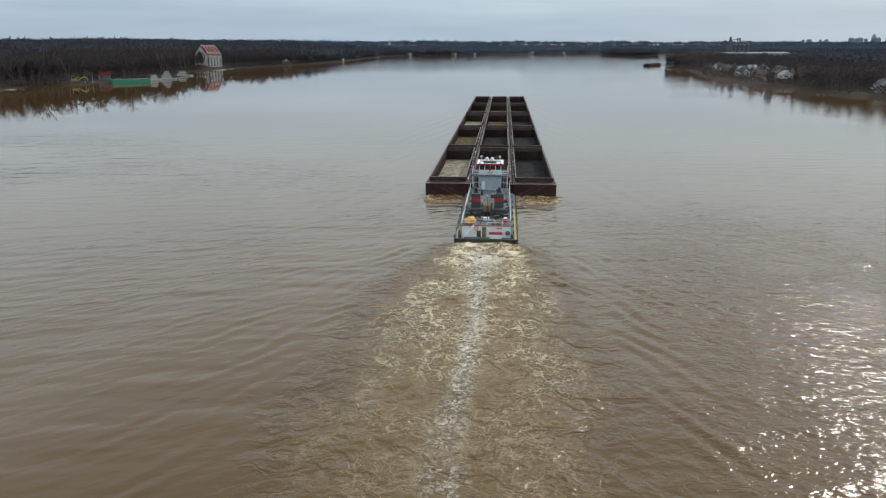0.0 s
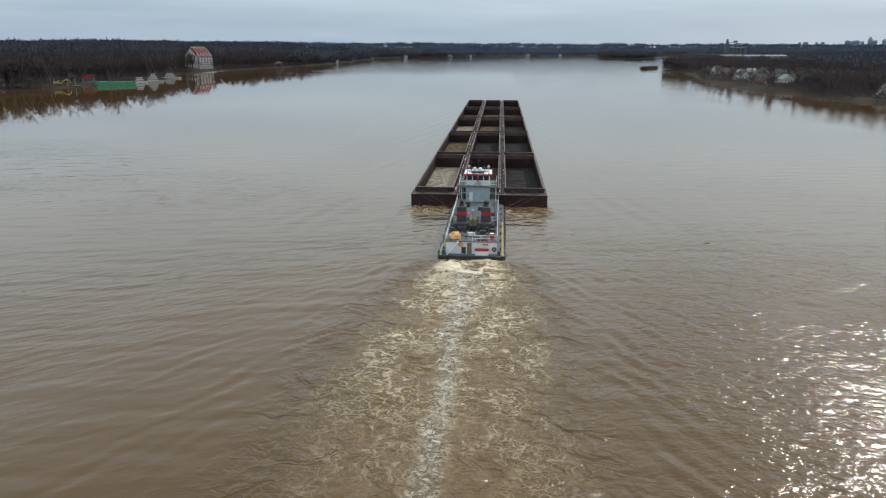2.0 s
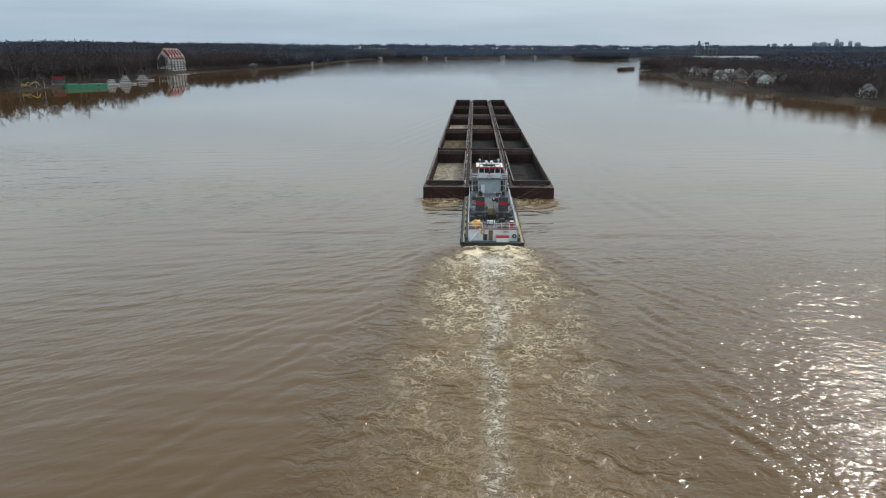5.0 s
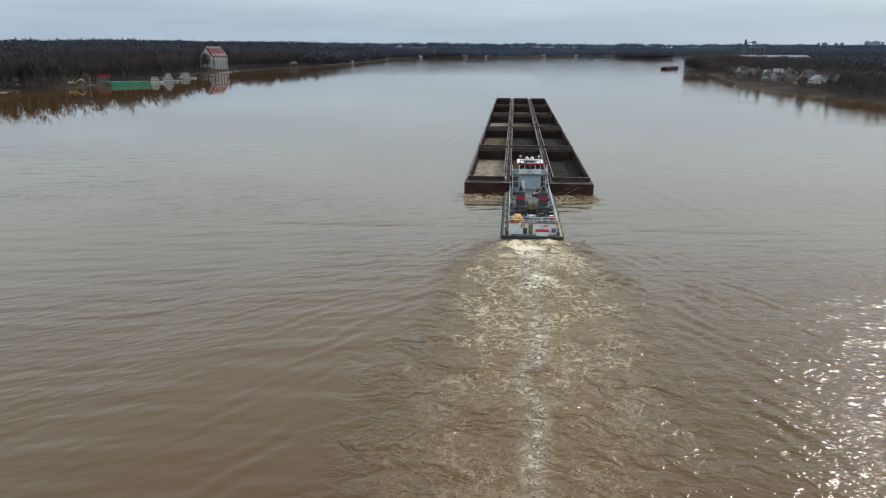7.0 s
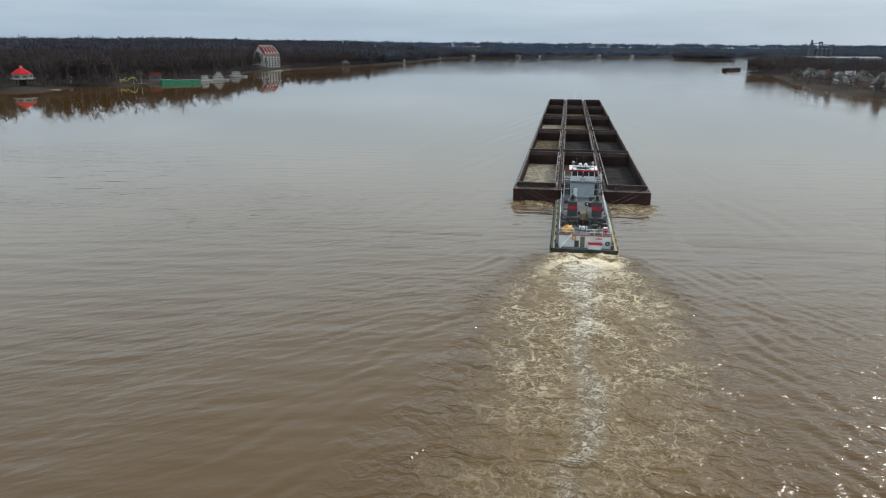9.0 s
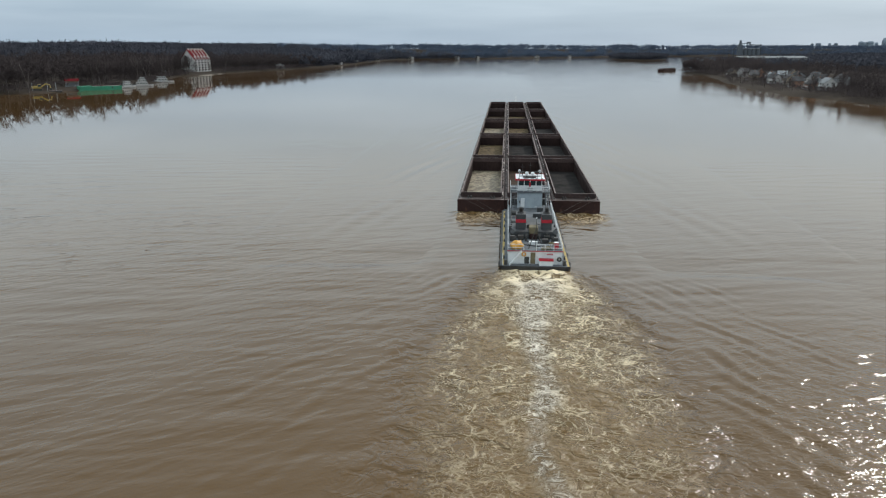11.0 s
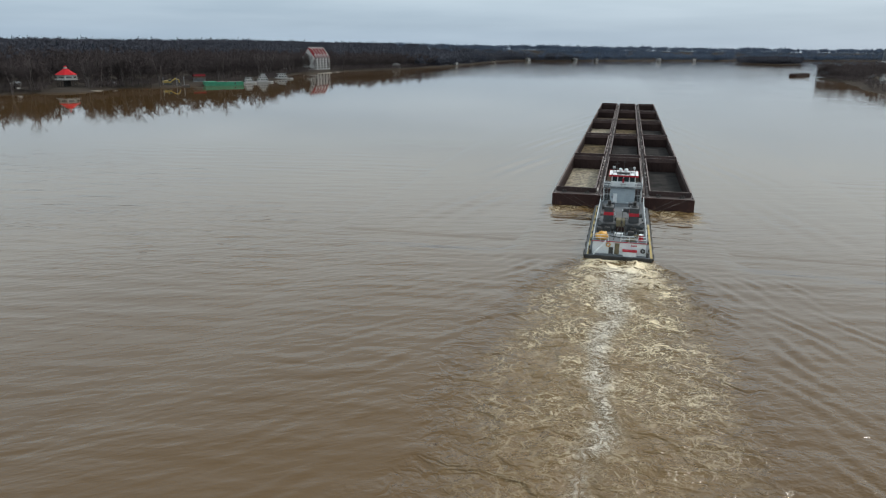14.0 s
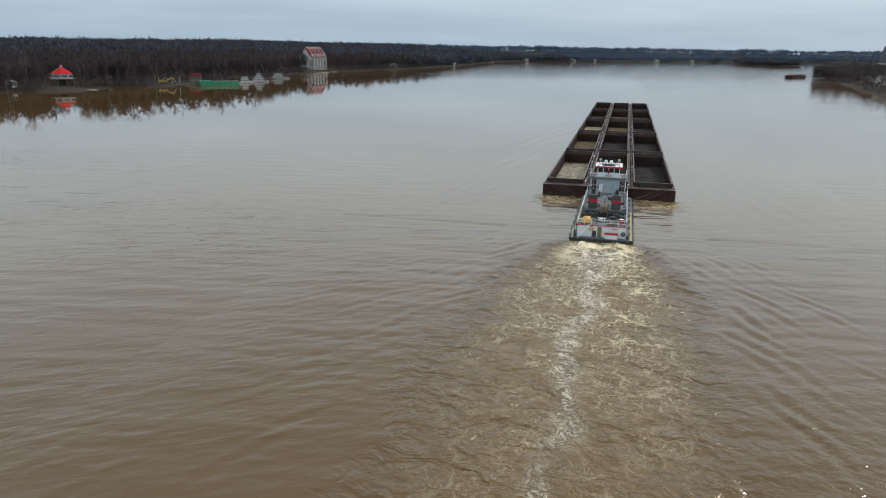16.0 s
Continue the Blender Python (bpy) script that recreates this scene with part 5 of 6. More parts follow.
    for x in (-1.6, 1.4):
        bm = NB()
        tube(bm, (x, pf - 0.5, rz), (x, pf - 0.5, rz + 0.6), 0.06)
        box(bm, x - 0.6, x + 0.6, pf - 0.56, pf - 0.44, rz + 0.6, rz + 0.72, 0.03)
        part("radar", bm, DARK, root, "dark radar bar")
    for x in (-2.2, 2.2):
        bm = NB()
        tube(bm, (x, pf + 0.2, rz), (x, pf + 0.2, rz + 0.5), 0.06)
        tube(bm, (x, pf - 0.05, rz + 0.7), (x, pf + 0.5, rz + 0.7), 0.28, 0.3, 12)
        part("searchlight", bm, STEEL, root, "steel searchlight")
    part("roof_box", box(NB(), -1.5, 1.3, pa + 0.7, pa + 1.7, rz, rz + 0.4, 0.06), DARK, roof, "dark equipment box")
    part("roof_hatch", box(NB(), -2.3, 2.3, pa + 2.6, pa + 3.9, rz, rz + 0.22, 0.05), STEEL, roof, "grey roof hatch")
    for x in (-2.4, -1.2, 1.2, 2.4):
        part("floodlight", box(NB(), x - 0.18, x + 0.18, pa - 0.6, pa - 0.45, rz + 0.02, rz + 0.3, 0.03), STEEL, root)
    # push knees at the head
    for x in (-3.2, 3.2):
        part("push_knee", box(NB(), x - 0.8, x + 0.8, -1.0, -0.12, 0.2, 3.6, 0.08), BLACK, root, "black push knee")
    return root


def NB_frame(px, pa, pf, z0, z1):
    bm = NB()
    for k in range(5):
        x = -px + 0.09 + k * (2 * px - 0.18) / 4
        for y in (pa, pf - 0.09):
            box(bm, x - 0.09, x + 0.09, y, y + 0.09, z0, z1)
    for k in range(1, 3):
        y = pa + 0.09 + k * (pf - pa - 0.18) / 3
        for x in (-px, px - 0.09):
            box(bm, x, x + 0.09, y - 0.09, y + 0.09, z0, z1)
    box(bm, -px, px, pa, pf, z1, z1 + 0.05)
    return bm


def trim_ring(x0, x1, y0, y1, z0, z1, t):
    bm = NB()
    box(bm, x0, x1, y0, y0 + t, z0, z1)
    box(bm, x0, x1, y1 - t, y1, z0, z1)
    box(bm, x0, x0 + t, y0 + t, y1 - t, z0, z1)
    box(bm, x1 - t, x1, y0 + t, y1 - t, z0, z1)
    return bm


# ---------------------------------------------------------------- things on the banks
def ground_at(x, y):
    return float(land_height(np.array([float(x)]), np.array([float(y)]))[0])


def pane(parent, x0, x1, y0, y1, z0, z1):
    part("window", box(NB(), x0, x1, y0, y1, z0, z1), GLASS, parent, "dark window")


def build_house(w, d, eave, top, wall, roof, label, along='X'):
    """A gabled house with windows, door, porch and chimney; its front faces -x."""
    root = thing("house", label, "house", "houses on the banks")
    part("wall", gable_wall(NB(), -w / 2, w / 2, -d / 2, d / 2, -1.0, eave, top - 0.3, along), wall, root)
    part("roof", gable(NB(), -w / 2, w / 2, -d / 2, d / 2, eave, top, along), roof, root)
    n = max(2, int(d / 3.2))
    for lvl in range(max(1, int(eave / 2.8))):
        z = 1.0 + lvl * 2.8
        for k in range(n):
            y = -d / 2 + (k + 0.5) * d / n
            pane(root, -w / 2 - 0.05, -w / 2 + 0.02, y - 0.55, y + 0.55, z, z + 1.3)
        for k in range(2):
            x = -w / 2 + (k + 0.5) * w / 2
            pane(root, x - 0.5, x + 0.5, -d / 2 - 0.05, -d / 2 + 0.02, z, z + 1.3)
    part("door", box(NB(), -0.5, 0.5, -d / 2 - 0.07, -d / 2 + 0.02, 0.0, 2.05), WALL_BRICK, root)
    part("chimney", box(NB(), 0.8, 1.6, d * 0.15, d * 0.15 + 0.8, eave, top + 0.9), WALL_BRICK, root)
    porch = part("porch", box(NB(), -w / 2 - 2.4, -w / 2 - 0.05, -d / 2 + 0.3, d / 2 - 0.3, 0.3, 0.5), CONCRETE, root)
    bm = NB()
    for k in range(4):
        y = -d / 2 + 0.5 + k * (d - 1.0) / 3
        box(bm, -w / 2 - 2.3, -w / 2 - 2.1, y - 0.1, y + 0.1, -1.5, 2.6)
    box(bm, -w / 2 - 2.6, -w / 2 - 0.02, -d / 2 + 0.2, d / 2 - 0.2, 2.6, 2.75)
    part("porch_roof", bm, WALL_WHITE, porch)
    return root


def put(ob, x, y, turn=0.0, up=None, scale=1.0):
    ob.matrix_basis = pose(x, y, ground_at(x, y) if up is None else up, 0, 0, turn) @ Matrix.Scale(scale, 4)
    return ob


def build_pavilion():
    root = thing("stilt_pavilion", "white octagonal pavilion on stilts with bright red roof", "pavilion")
    octo = lambda r: [(r * math.cos(math.pi / 8 + k * math.pi / 4), r * math.sin(math.pi / 8 + k * math.pi / 4)) for k in range(8)]
    for k, (x, y) in enumerate(octo(8.2)):
        part("stilt", tube(NB(), (x, y, -1.5), (x, y, 5.6), 0.32, 0.28), DARK, root, "dark timber stilt")
    part("stair_core", box(NB(), -2.2, 2.2, -2.2, 2.2, -1.0, 5.6), DARK, root)
    part("platform", prism(NB(), octo(10.6), 5.6, 6.1), WALL_WHITE, root, "white platform edge")
    part("wall", prism(NB(), octo(8.8), 6.1, 10.3), WALL_WHITE, root)
    for k in range(8):
        a = k * math.pi / 4
        for s in (-1.6, 0, 1.6):
            c = Vector((math.cos(a) * 8.14 - math.sin(a) * s, math.sin(a) * 8.14 + math.cos(a) * s, 8.0))
            bm = NB()
            bmesh.ops.create_cube(bm, size=1, matrix=Matrix.Translation(c) @ Matrix.Rotation(a, 4, 'Z') @ Matrix.Diagonal((0.12, 1.2, 1.5, 1)))
            part("window", bm, GLASS, root, "dark window")
    part("roof", prism(NB(), octo(9.6), 10.2, 15.6, 0.15), SHINGLE_RED, root, "bright red roof")
    cup = part("cupola", prism(NB(), octo(1.3), 15.5, 17.2), WALL_WHITE, root, "white cupola")
    part("cap", prism(NB(), octo(1.6), 17.2, 18.2, 0.1), SHINGLE_RED, cup)
    bm = NB()
    pts = octo(10.3)
    for i in range(8):
        a, b = pts[i], pts[(i + 1) % 8]
        tube(bm, (*a, 7.1), (*b, 7.1), 0.06)
        tube(bm, (*a, 6.1), (*a, 7.1), 0.06)
    part("guard_rail", bm, WALL_WHITE, root)
    return root


def build_apartments():
    root = thing("apartment_building", "tall white apartment block with steep red dormered roof", "building")
    w, d, eave, top = 22.0, 48.0, 19.0, 33.0
    part("wall", gable_wall(NB(), -w / 2, w / 2, -d / 2, d / 2, -6, eave, top - 0.5), WALL_WHITE, root)
    part("roof", gable(NB(), -w / 2, w / 2, -d / 2, d / 2, eave, top, 'Y', 0.8, 0.5), ROOF_DULL_RED, root, "weathered red roof")
    for k in range(5):
        y = -d / 2 + 5 + k * 9.5
        dm = part("dormer", gable_wall(NB(), w * 0.3, w / 2 + 0.4, y - 1.5, y + 1.5, eave + 0.5, 22.6, 24.0, 'X'), WALL_WHITE, root, "white dormer")
        part("pane", box(NB(), w / 2 + 0.38, w / 2 + 0.46, y - 0.9, y + 0.9, 20.6, 22.4), GLASS, dm)
        part("chimney", box(NB(), -1.0, 1.0, y - 1.1, y + 1.1, top - 3.0, top + 2.2), WALL_WHITE, root, "white chimney stack")
        bm = NB()                                # a party wall that stands proud of the roof slope
        sec = ((0.8, top - 0.6), (0.8, top + 1.5), (w / 2 + 0.6, eave + 1.6), (w / 2 + 0.6, eave - 0.4))
        a, b = [bm.verts.new((x, y + 3.4, z)) for x, z in sec], [bm.verts.new((x, y + 4.0, z)) for x, z in sec]
        bm.faces.new(a), bm.faces.new(b[::-1])
        for i in range(4):
            bm.faces.new((a[i], b[i], b[(i + 1) % 4], a[(i + 1) % 4]))
        part("party_wall", bm, WALL_WHITE, root, "white party wall rising through the roof")
        for lvl in range(5):
            z = 0.8 + lvl * 3.7
            bal = part("balcony", box(NB(), w / 2, w / 2 + 2.0, y - 3.8, y + 3.8, z - 0.3, z), WALL_WHITE, root, "white balcony")
            part("balustrade", box(NB(), w / 2 + 1.85, w / 2 + 2.0, y - 3.8, y + 3.8, z, z + 1.1), WALL_WHITE, bal)
            part("glass_door", box(NB(), w / 2 - 0.02, w / 2 + 0.06, y - 2.6, y + 2.6, z + 0.1, z + 2.5), GLASS, bal, "dark glass door")
    for lvl in range(6):
        for x in (-6.5, -2.2, 2.2, 6.5):
            z = 1.2 + lvl * 3.7
            if z + 1.6 < eave + (1 - abs(x) / 11) * 13:
                part("window", box(NB(), x - 0.8, x + 0.8, -d / 2 - 0.06, -d / 2 + 0.02, z, z + 1.7), GLASS, root, "dark window")
    return root


def build_green_barge():
    root = thing("green_barge", "long green steel barge moored along the wooded bank", "barge")
    hull = part("hull", box(NB(), -18, 18, -5, 5, -0.6, 3.6, 0.2), GREEN, root, "green painted hull")
    for k in range(12):
        part("rib", box(NB(), -17 + k * 3.05, -16.8 + k * 3.05, -5.12, -4.98, 0.1, 3.4), GREEN, hull)
    part("deck", box(NB(), -17.7, 17.7, -4.7, 4.7, 3.6, 3.66), RUST_DECK, root, "rusty deck")
    part("step_section", box(NB(), -18.1, -7.4, -5.06, 4.9, 3.3, 3.95, 0.05), GREEN, root)
    part("hull_port", box(NB(), 9.2, 10.6, -5.08, -4.9, 1.6, 2.8), DARK, root, "dark hull opening")
    for x in (-16.5, 0, 16.5):
        bm = NB()
        tube(bm, (x - 0.4, -4.2, 3.6), (x - 0.4, -4.2, 4.3), 0.2)
        tube(bm, (x + 0.4, -4.2, 3.6), (x + 0.4, -4.2, 4.3), 0.2)
        part("bollard", bm, DARK, root)
    return root


def build_work_barge():
    root = thing("work_barge", "low dark work barge with timber deck beside the bank", "barge")
    part("hull", box(NB(), -13, 13, -4.5, 4.5, -0.5, 1.2, 0.15), BLACK, root)
    part("deck", box(NB(), -12.8, 12.8, -4.3, 4.3, 1.2, 1.3), RUST_DECK, root)
    for x in (-9.5, 2.0, 8.5):
        part("spud", tube(NB(), (x, -4.0, -1.0), (x, -4.0, 8.5), 0.2), WALL_GREY, root, "grey spud pole")
    return root


def build_excavator():
    root = thing("excavator", "yellow crawler excavator with folded boom on the work barge", "excavator")
    for y in (-1.3, 1.3):
        bm = NB()
        box(bm, -2.3, 2.3, y - 0.35, y + 0.35, 0.0, 0.95, 0.3)
        part("track", bm, DARK, root, "dark crawler track")
    part("turntable", tube(NB(), (0, 0, 0.7), (0, 0, 1.2), 1.1, 1.1, 14), DARK, root)
    part("body", box(NB(), -2.6, 1.6, -1.5, 1.5, 1.2, 2.7, 0.2), YELLOW, root, "yellow machine body")
    cab = part("cab", box(NB(), 0.1, 1.8, -1.5, -0.2, 1.3, 3.6, 0.12), YELLOW, root)
    part("pane", box(NB(), 0.4, 1.82, -1.53, -0.3, 2.4, 3.4), GLASS, cab)
    part("counterweight", box(NB(), -3.2, -2.5, -1.4, 1.4, 1.3, 2.5, 0.2), YELLOW, root)
    bm = NB()
    tube(bm, (1.4, 0.5, 2.0), (4.2, 0.5, 3.7), 0.4, 0.35, 6)
    tube(bm, (4.2, 0.5, 3.7), (6.2, 0.5, 3.2), 0.35, 0.32, 6)
    part("boom", bm, YELLOW, root)
    part("stick", tube(NB(), (6.2, 0.5, 3.3), (6.6, 0.5, 1.3), 0.26, 0.2, 6), YELLOW, root)
    part("bucket", box(NB(), 6.1, 7.3, -0.1, 1.1, 0.3, 1.4, 0.2), DARK, root, "dark bucket")
    return root


def build_boathouse():
    root = thing("boathouse", "open timber boathouse with a dull red roof", "boathouse")
    part("roof", gable(NB(), -7, 7, -4, 4, 6.4, 8.6, 'X'), ROOF_DULL_RED, root, "dull red roof")
    for x in (-6.6, -2.2, 2.2, 6.6):
        for y in (-3.7, 3.7):
            part("post", box(NB(), x - 0.18, x + 0.18, y - 0.18, y + 0.18, -2.0, 6.4), WALL_GREY, root)
    part("loft", box(NB(), -6.8, 6.8, -3.8, 3.8, 4.6, 6.3), WALL_BRICK, root)
    part("wall", box(NB(), -6.8, 6.8, 2.6, 3.8, -1.0, 4.6), WALL_GREY, root)
    part("floor", box(NB(), -7.2, 7.2, -4.2, 4.2, -0.2, 0.2), WALL_GREY, root)
    return root


def build_moored_boat(length, decks, label):
    root = thing("moored_boat", label, "boat", "boats moored at the bank")
    h, b = length / 2, length * 0.13
    outline = [(-h, -b), (h * 0.7, -b), (h, -b * 0.3), (h, b * 0.3), (h * 0.7, b), (-h, b)]
    part("hull", prism(NB(), outline, -0.5, 1.5), WALL_WHITE, root, "white hull")
    part("rubbing_strake", prism(NB(), [(x * 1.01, y * 1.04) for x, y in outline], 0.3, 0.6), BLACK, root)
    part("deck", prism(NB(), [(x * 0.97, y * 0.93) for x, y in outline], 1.5, 1.56), GREY_DECK, root)
    z, x0, x1 = 1.56, -h * 0.55, h * 0.45
    for k in range(decks):
        cab = part("cabin", box(NB(), x0, x1, -b * 0.72 + 0.15 * k, b * 0.72 - 0.15 * k, z, z + 2.3, 0.06), WALL_WHITE, root)
        for j in range(4):
            xa = x0 + (x1 - x0) * (j + 0.2) / 4
            part("pane", box(NB(), xa, xa + (x1 - x0) * 0.15, -b * 0.72 + 0.15 * k - 0.05, -b * 0.72 + 0.15 * k + 0.02, z + 1.0, z + 1.8), GLASS, cab)
        part("cabin_roof", box(NB(), x0 - 0.5, x1 + 0.5, -b * 0.8, b * 0.8, z + 2.3, z + 2.42), WALL_GREY, root)
        z, x0, x1 = z + 2.42, x0 + length * 0.09, x1 - length * 0.06
    part("mast", tube(NB(), ((x0 + x1) / 2, 0, z), ((x0 + x1) / 2, 0, z + 3.0), 0.1, 0.05), DARK, root)
    part("funnel", tube(NB(), (-h * 0.7, 0, 1.5), (-h * 0.7, 0, 4.6), 0.5, 0.45, 10), DARK, root)
    return root


def build_shed(w, d, h, wall, roof, label, name="shed"):
    root = thing(name, label, "shed", "sheds on the banks")
    part("wall", gable_wall(NB(), -w / 2, w / 2, -d / 2, d / 2, -1, h, h + w * 0.2 - 0.2), wall, root)
    part("roof", gable(NB(), -w / 2, w / 2, -d / 2, d / 2, h, h + w * 0.2), roof, root)
    part("door", box(NB(), -1.2, 1.2, -d / 2 - 0.06, -d / 2 + 0.02, 0, 2.6), DARK, root)
    return root


def build_warehouse():
    root = thing("warehouse", "long low warehouse with pale metal roof", "warehouse")
    part("wall", box(NB(), -78, 78, -30, 30, -1, 10.5), WALL_GREY, root)
    part("roof", gable(NB(), -78, 78, -30, 30, 10.5, 13.5, 'X', 0.8, 0.4), ROOF_PALE, root, "pale metal roof")
    for k in range(9):
        part("loading_door", box(NB(), -70 + k * 17, -64 + k * 17, -30.15, -29.95, 0, 5.0), DARK, root)
        part("roof_vent", box(NB(), -71 + k * 17.5, -66 + k * 17.5, -3, 3, 13.3, 14.6), ROOF_PALE, root)
    return root


def build_elevator():
    root = thing("grain_elevator", "grey grain elevator with headhouse, legs and conveyors", "grain elevator")
    for k in range(5):
        part("silo", tube(NB(), (-8 + k * 15.5, 0, 0), (-8 + k * 15.5, 0, 24), 7.4, 7.4, 18), ELEVATOR, root, "concrete silo")
        part("silo_cone", tube(NB(), (-8 + k * 15.5, 0, 24), (-8 + k * 15.5, 0, 28), 7.5, 1.0, 18), ELEVATOR, root)
    part("headhouse", prism(NB(), [(-22, -8), (-4, -8), (-4, 8), (-22, 8)], 0, 40, 0.75), ELEVATOR, root)
    part("headhouse_top", prism(NB(), [(-17, -5), (-9, -5), (-9, 5), (-17, 5)], 40, 56, 0.6), ELEVATOR, root)
    for x in (14, 22, 62):
        bm = NB()
        for dx, dy in ((-2.2, -2.2), (2.2, -2.2), (2.2, 2.2), (-2.2, 2.2)):
            tube(bm, (x + dx, dy, 0), (x + dx * 0.7, dy * 0.7, 48 if x < 50 else 40), 0.6, 0.5, 5)
        for z in range(6, 46 if x < 50 else 38, 7):
            box(bm, x - 2.2, x + 2.2, -2.2, 2.2, z, z + 0.8)
        box(bm, x - 3, x + 3, -3, 3, 44 if x < 50 else 36, 50 if x < 50 else 41)
        part("bucket_leg", bm, ELEVATOR, root, "grey lattice bucket leg")
    bm = NB()
    tube(bm, (-12, 0, 43), (22, 0, 46), 1.2, 1.2, 6)
    tube(bm, (22, 0, 40), (62, 0, 38), 1.2, 1.2, 6)
    tube(bm, (-12, 0, 44), (-40, 0, 20), 1.0, 1.0, 6)
    part("conveyor", bm, ELEVATOR, root, "inclined conveyor gallery")
    return root


def build_tower(w, d, h, step, label):
    root = thing("office_tower", label, "tower", "skyline towers")
    part("shaft", box(NB(), -w / 2, w / 2, -d / 2, d / 2, -2, h * step, 0.4), TOWER_GLASS, root)
    part("crown", prism(NB(), [(-w * 0.36, -d * 0.36), (w * 0.36, -d * 0.36), (w * 0.36, d * 0.36), (-w * 0.36, d * 0.36)], h * step, h, 0.7), TOWER_GLASS, root)
    for k in range(max(2, int(h / 8))):
        part("window_band", box(NB(), -w / 2 - 0.15, w / 2 + 0.15, -d / 2 - 0.15, d / 2 + 0.15, 3 + k * 7.2 * step, 5 + k * 7.2 * step), GLASS, root)
    return root


def build_mast():
    root = thing("lattice_mast", "tall thin dark lattice mast above the trees", "mast")
    for k, (dx, dy) in enumerate(((-1, -1), (1, -1), (0, 1.2))):
        part("mast_leg", tube(NB(), (dx, dy, -1), (dx * 0.3, dy * 0.3, 32), 0.16, 0.1, 5), ELEVATOR, root)
    bm = NB()
    for z in range(2, 31, 3):
        s = 1 - 0.7 * z / 32
        for (a, b), (c, d) in (((-1, -1), (1, -1)), ((1, -1), (0, 1.2)), ((0, 1.2), (-1, -1))):
            tube(bm, (a * s, b * s, z), (c * s, d * s, z + 2.6), 0.07, 0.07, 4)
    part("bracing", bm, ELEVATOR, root)
    return root


def build_pale_bar(x, y, a, b, turn, label):
    bm = NB()
    rng = np.random.default_rng(int(abs(x)))
    n = 28
    rim = [((a + rng.normal(0, a * 0.06)) * math.cos(2 * math.pi * k / n), (b + rng.normal(0, b * 0.1)) * math.sin(2 * math.pi * k / n)) for k in range(n)]
    lo = [bm.verts.new((u, v, -0.7)) for u, v in rim]
    hi = [bm.verts.new((u * 0.75, v * 0.7, 0.45 + rng.uniform(0, 0.2))) for u, v in rim]
    top = bm.verts.new((0, 0, 0.9))
    for k in range(n):
        bm.faces.new((lo[k], lo[(k + 1) % n], hi[(k + 1) % n], hi[k]))
        bm.faces.new((hi[k], hi[(k + 1) % n], top))
    me = bpy.data.meshes.new("sandbar")
    bm.to_mesh(me)
    bm.free()
    me.materials.append(SAND_AND_GLEAM)
    ob = tagged(new("sandbar", me), label, "sandbar", kind="structure")
    ob.matrix_basis = pose(x, y, 0, 0, 0, turn)


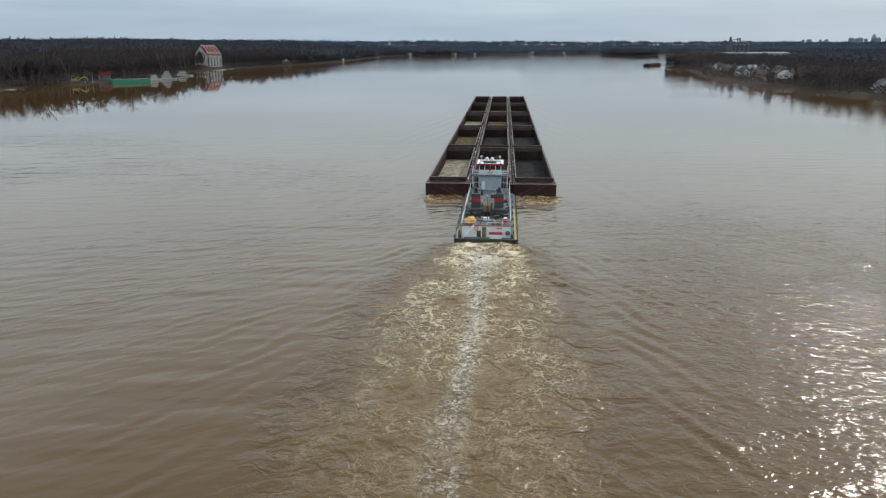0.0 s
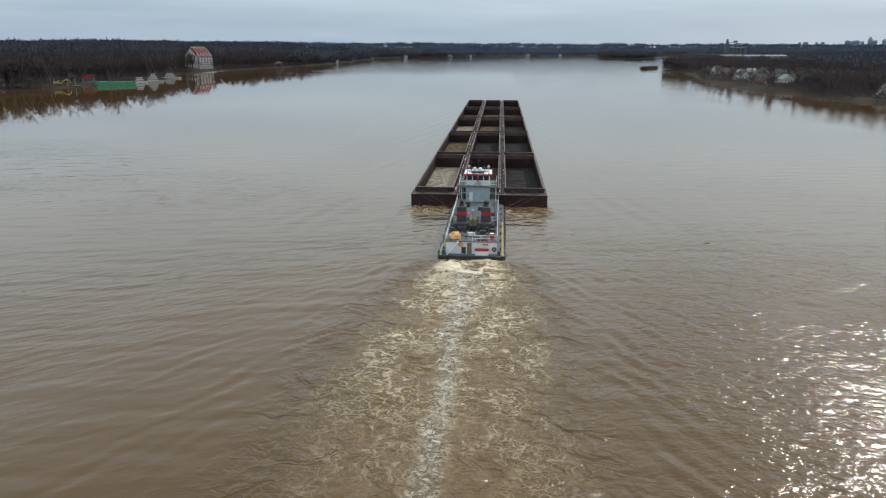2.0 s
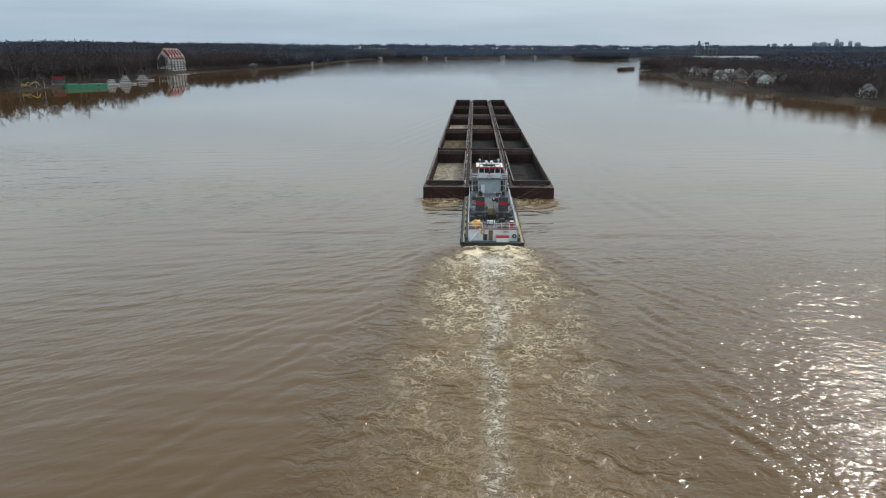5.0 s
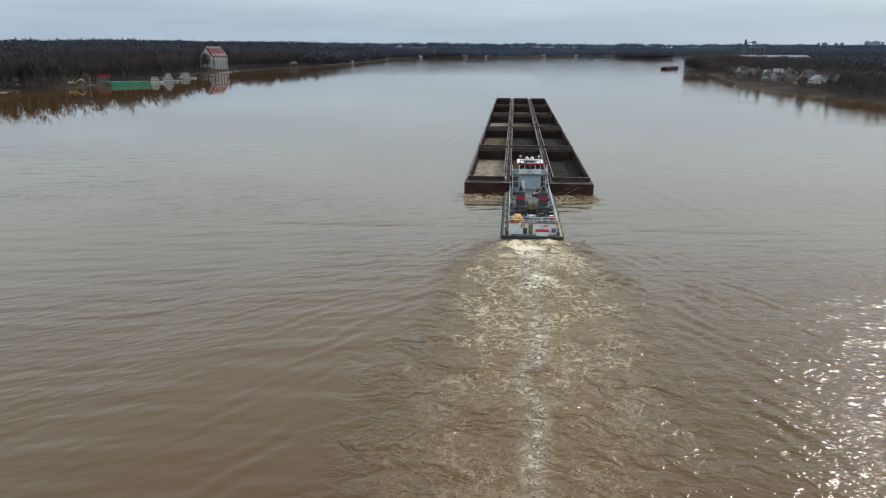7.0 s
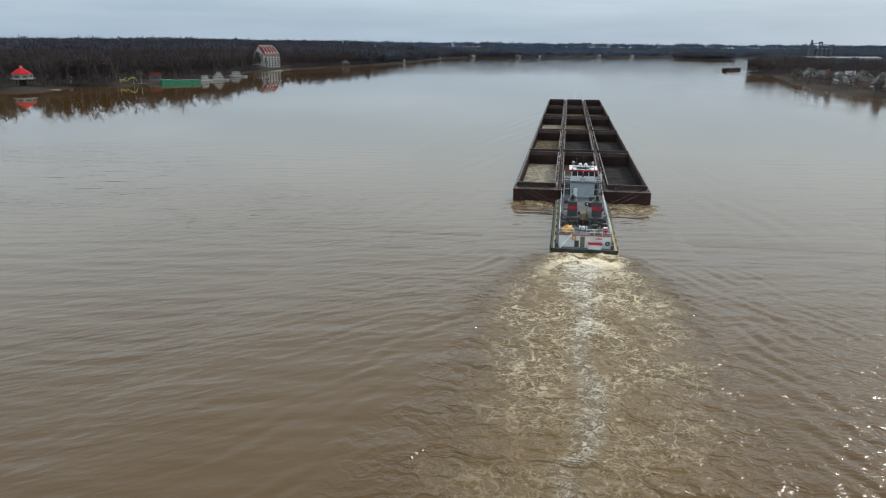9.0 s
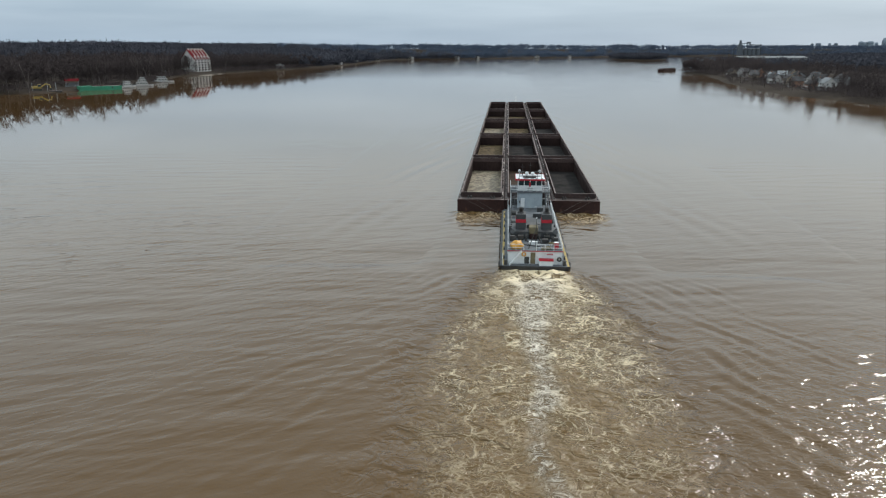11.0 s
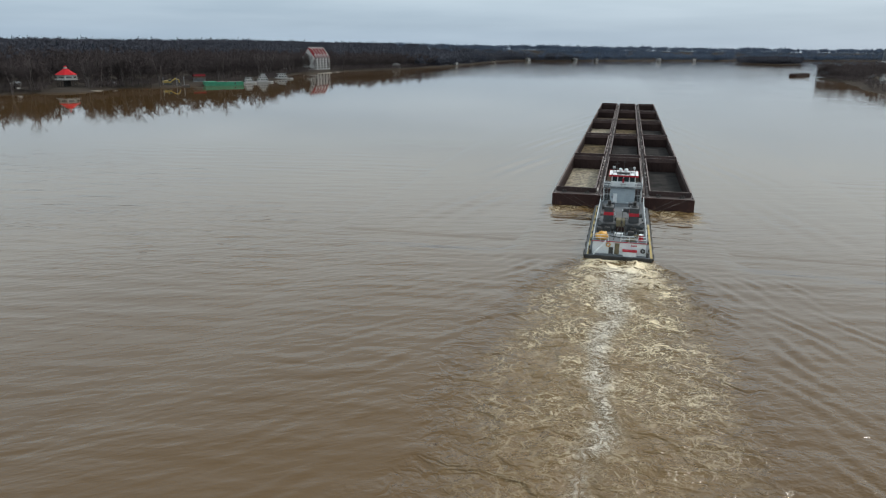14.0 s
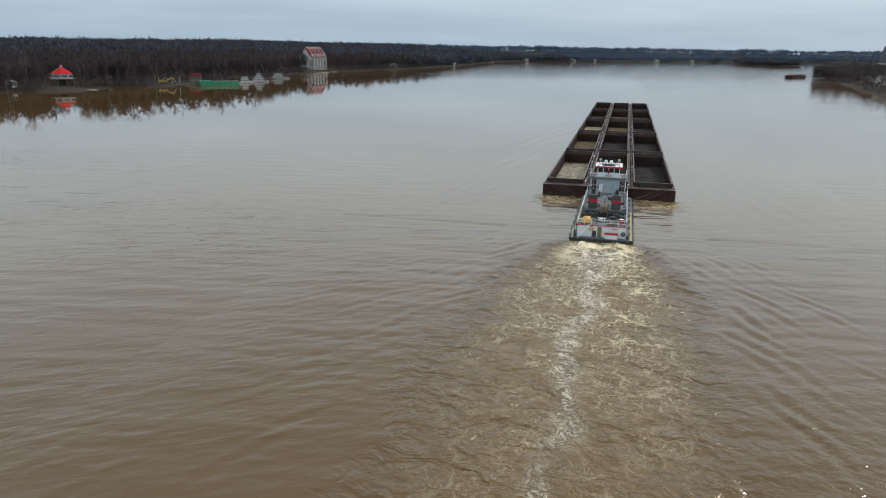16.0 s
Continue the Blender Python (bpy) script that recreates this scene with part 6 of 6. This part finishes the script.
def build_shores():
    rng = np.random.default_rng(31)
    put(build_pavilion(), -458, 432, 10, None, 0.92)
    put(build_apartments(), -472, 979, -6.4, None, 0.96)
    put(build_green_barge(), -372, 536, 46, 0)
    put(build_work_barge(), -402, 501, 40, 0)
    put(build_excavator(), -406, 498, 30, 1.3, 1.5)
    put(build_boathouse(), -408, 552, 40, None, 0.8)
    put(build_moored_boat(17, 2, "small white moored towboat with two cabin decks"), -366, 574, 60, 0)
    put(build_moored_boat(21, 3, "white moored towboat with three cabin decks"), -366, 604, 40, 0)
    put(build_moored_boat(27, 2, "long white moored passenger boat"), -388, 690, 35, 0)
    put(build_shed(6, 8, 3, WALL_GREY, ROOF_GREY, "small grey shed among bare trees"), -452, 480, 20)
    put(build_shed(9, 12, 4, WALL_GREY, ROOF_PALE, "grey shed with a pale roof beside the apartments"), -462, 850, 10)
    put(build_shed(12, 16, 5, WALL_GREY, ROOF_GREY, "weathered grey boat shed on the muddy bank"), -470, 345, 15)
    put(build_shed(5, 6, 4.5, WALL_WHITE, ROOF_PALE, "small white hut on the muddy bank"), -462, 382, 10)
    build_pale_bar(-424, 404, 22, 8, 50, "pale muddy sand spit below the pavilion")
    # added shape: imitates a bright line of reflected sky along the waterline
    build_pale_bar(-424, 915, 7, 50, 4, "pale strip added for the sky's reflection at the water's edge")
    # houses of the east bank
    plan = ((272, 374, 9, 12, 5.6, 9.0, WALL_WHITE, ROOF_GREY, "white two-storey riverside house with grey roof"),
            (258, 520, 10, 13, 5.6, 9.5, WALL_WHITE, ROOF_PALE, "white riverside house with pale roof"),
            (262, 548, 9, 11, 5.2, 8.6, WALL_GREY, ROOF_GREY, "grey riverside house with shingle roof"),
            (254, 574, 9, 12, 5.4, 9.0, WALL_BRICK, ROOF_GREY, "brown brick riverside house"),
            (262, 610, 10, 13, 5.6, 9.2, WALL_TAN, ROOF_GREY, "tan riverside house with grey roof"),
            (258, 640, 9, 11, 5.2, 8.8, WALL_WHITE, ROOF_GREY, "white house with dark shingle roof"),
            (266, 676, 9, 12, 5.6, 9.4, WALL_GREY, ROOF_PALE, "grey house with pale metal roof"),
            (262, 715, 10, 12, 5.2, 8.6, WALL_TAN, ROOF_GREY, "tan house with a grey roof"),
            (276, 760, 9, 12, 5.4, 9.0, WALL_WHITE, ROOF_GREY, "white gabled house under bare trees"),
            (282, 815, 10, 14, 5.8, 9.8, WALL_WHITE, ROOF_GREY, "long white house with grey roof"),
            (292, 860, 9, 12, 5.2, 8.8, WALL_GREY, ROOF_GREY, "grey house near the point"),
            (300, 590, 10, 12, 5.6, 9.5, WALL_GREY, ROOF_GREY, "grey house behind the riverside row"),
            (305, 660, 10, 12, 5.6, 9.5, WALL_WHITE, ROOF_GREY, "white house behind the riverside row"),
            (310, 735, 10, 13, 5.6, 9.5, WALL_TAN, ROOF_GREY, "tan house behind the riverside row"),
            (306, 470, 10, 12, 5.4, 9.2, WALL_TAN, ROOF_GREY, "tan house set back among trees"),
            (252, 535, 8, 10, 4.2, 7.4, WALL_BRICK, ROOF_GREY, "low brick cottage on the muddy bank"),
            (270, 566, 10, 14, 6.4, 10.4, WALL_TAN, ROOF_GREY, "tall tan house with dark roof"),
            (276, 592, 9, 12, 5.6, 9.4, WALL_WHITE, ROOF_GREY, "white gabled house between neighbours"),
            (274, 628, 9, 11, 5.2, 8.8, WALL_BRICK, ROOF_GREY, "brown brick house with shingle roof"),
            (284, 652, 10, 12, 6.0, 9.8, WALL_GREY, ROOF_GREY, "tall grey house under bare trees"),
            (272, 694, 9, 12, 5.4, 9.0, WALL_BRICK, ROOF_GREY, "brown house with dark shingles"),
            (286, 700, 9, 12, 5.8, 9.6, WALL_GREY, ROOF_PALE, "grey house with a metal roof"),
            (290, 780, 10, 13, 5.6, 9.2, WALL_BRICK, ROOF_GREY, "brick house towards the point"),
            (276, 838, 9, 11, 5.2, 8.6, WALL_TAN, ROOF_GREY, "small tan house towards the point"))
    for x, y, w, d, eave, top, wall, roof, label in plan:
        put(build_house(w, d, eave, top, wall, roof, label, 'X' if rng.random() < 0.5 else 'Y'), x, y, rng.uniform(-15, 15))
    # far houses on the shore upriver and on the ridge
    first = build_house(12, 18, 6, 10.5, WALL_WHITE, ROOF_GREY, "white house on the shore upriver")
    for k, (y, d) in enumerate(((2330, 14), (2440, 16), (2500, 30), (2650, 18), (2760, 20), (1500, 14), (1750, 22), (2050, 18), (1180, 20))):
        x = float(bank(LEFT, y)) - d
        m = pose(x, y, ground_at(x, y), 0, 0, rng.uniform(0, 180)) @ Matrix.Scale(0.85, 4)
        ob = first if k == 0 else copy_thing(first, m)
        ob.matrix_basis = m
    put(build_warehouse(), 625, 1740, -2)
    put(build_elevator(), 935, 2960, 0, 6, 1.05)
    put(build_mast(), 322, 1000)
    ob = put(build_warehouse(), 950, 2050, 0, None, 0.4)
    tagged(ob, "white warehouse among bare woods")
    ob = put(build_warehouse(), 640, 1150, 10, None, 0.3)
    tagged(ob, "small pale-roofed warehouse among bare woods")
    for x, w, h, step in ((2078, 24, 42, 0.9), (2098, 20, 38, 0.95), (2128, 32, 44, 0.92), (2164, 16, 38, 0.95), (2208, 20, 62, 0.8), (2236, 22, 44, 0.92),
                          (1800, 14, 32, 0.95), (1835, 24, 33, 0.95), (1900, 14, 31, 0.95), (1935, 18, 33, 0.9), (2290, 18, 50, 0.9), (2335, 26, 42, 0.92)):
        put(build_tower(w, w * 0.8, h, step, "blue-grey office tower on the distant skyline"), x, 4500, 0)


# ---------------------------------------------------------------- build
build_ground()
build_river()
build_woods()
build_bank_trees()
build_shores()
TOW = build_tow()
GEAR = build_tow_gear()
BOAT = build_towboat()
BOAT_WAKE = build_wake()
MOORED = copy_thing(TOW[-1][0], pose(240, 1090, 0.1, 0, 0, -30))
tagged(MOORED, "rust-red empty barge moored at the wooded point", "barge", "moored barges")
WASH = build_bow_wash(5 * 59.45)


def motions():
    """The tow runs straight up the river at a steady speed; its wake keeps with it."""
    vx, vy = TOW_SPEED

    def glide(ob, x, y, z=0.0, turn=0.0):
        walk(ob, [(t, pose(x + vx * t, y + vy * t, z, 0, 0, turn)) for t in (0, 4, 8, 12, 16)])

    for ob, x, y in TOW:
        glide(ob, x, y)
    for ob, x, y, z in GEAR:
        glide(ob, x, y, z)
    glide(BOAT, 0, 0)
    glide(BOAT_WAKE, 0, STERN, 0.0, -1.0)
    for ob, side in WASH:
        glide(ob, side * 16.2, 0)


motions()
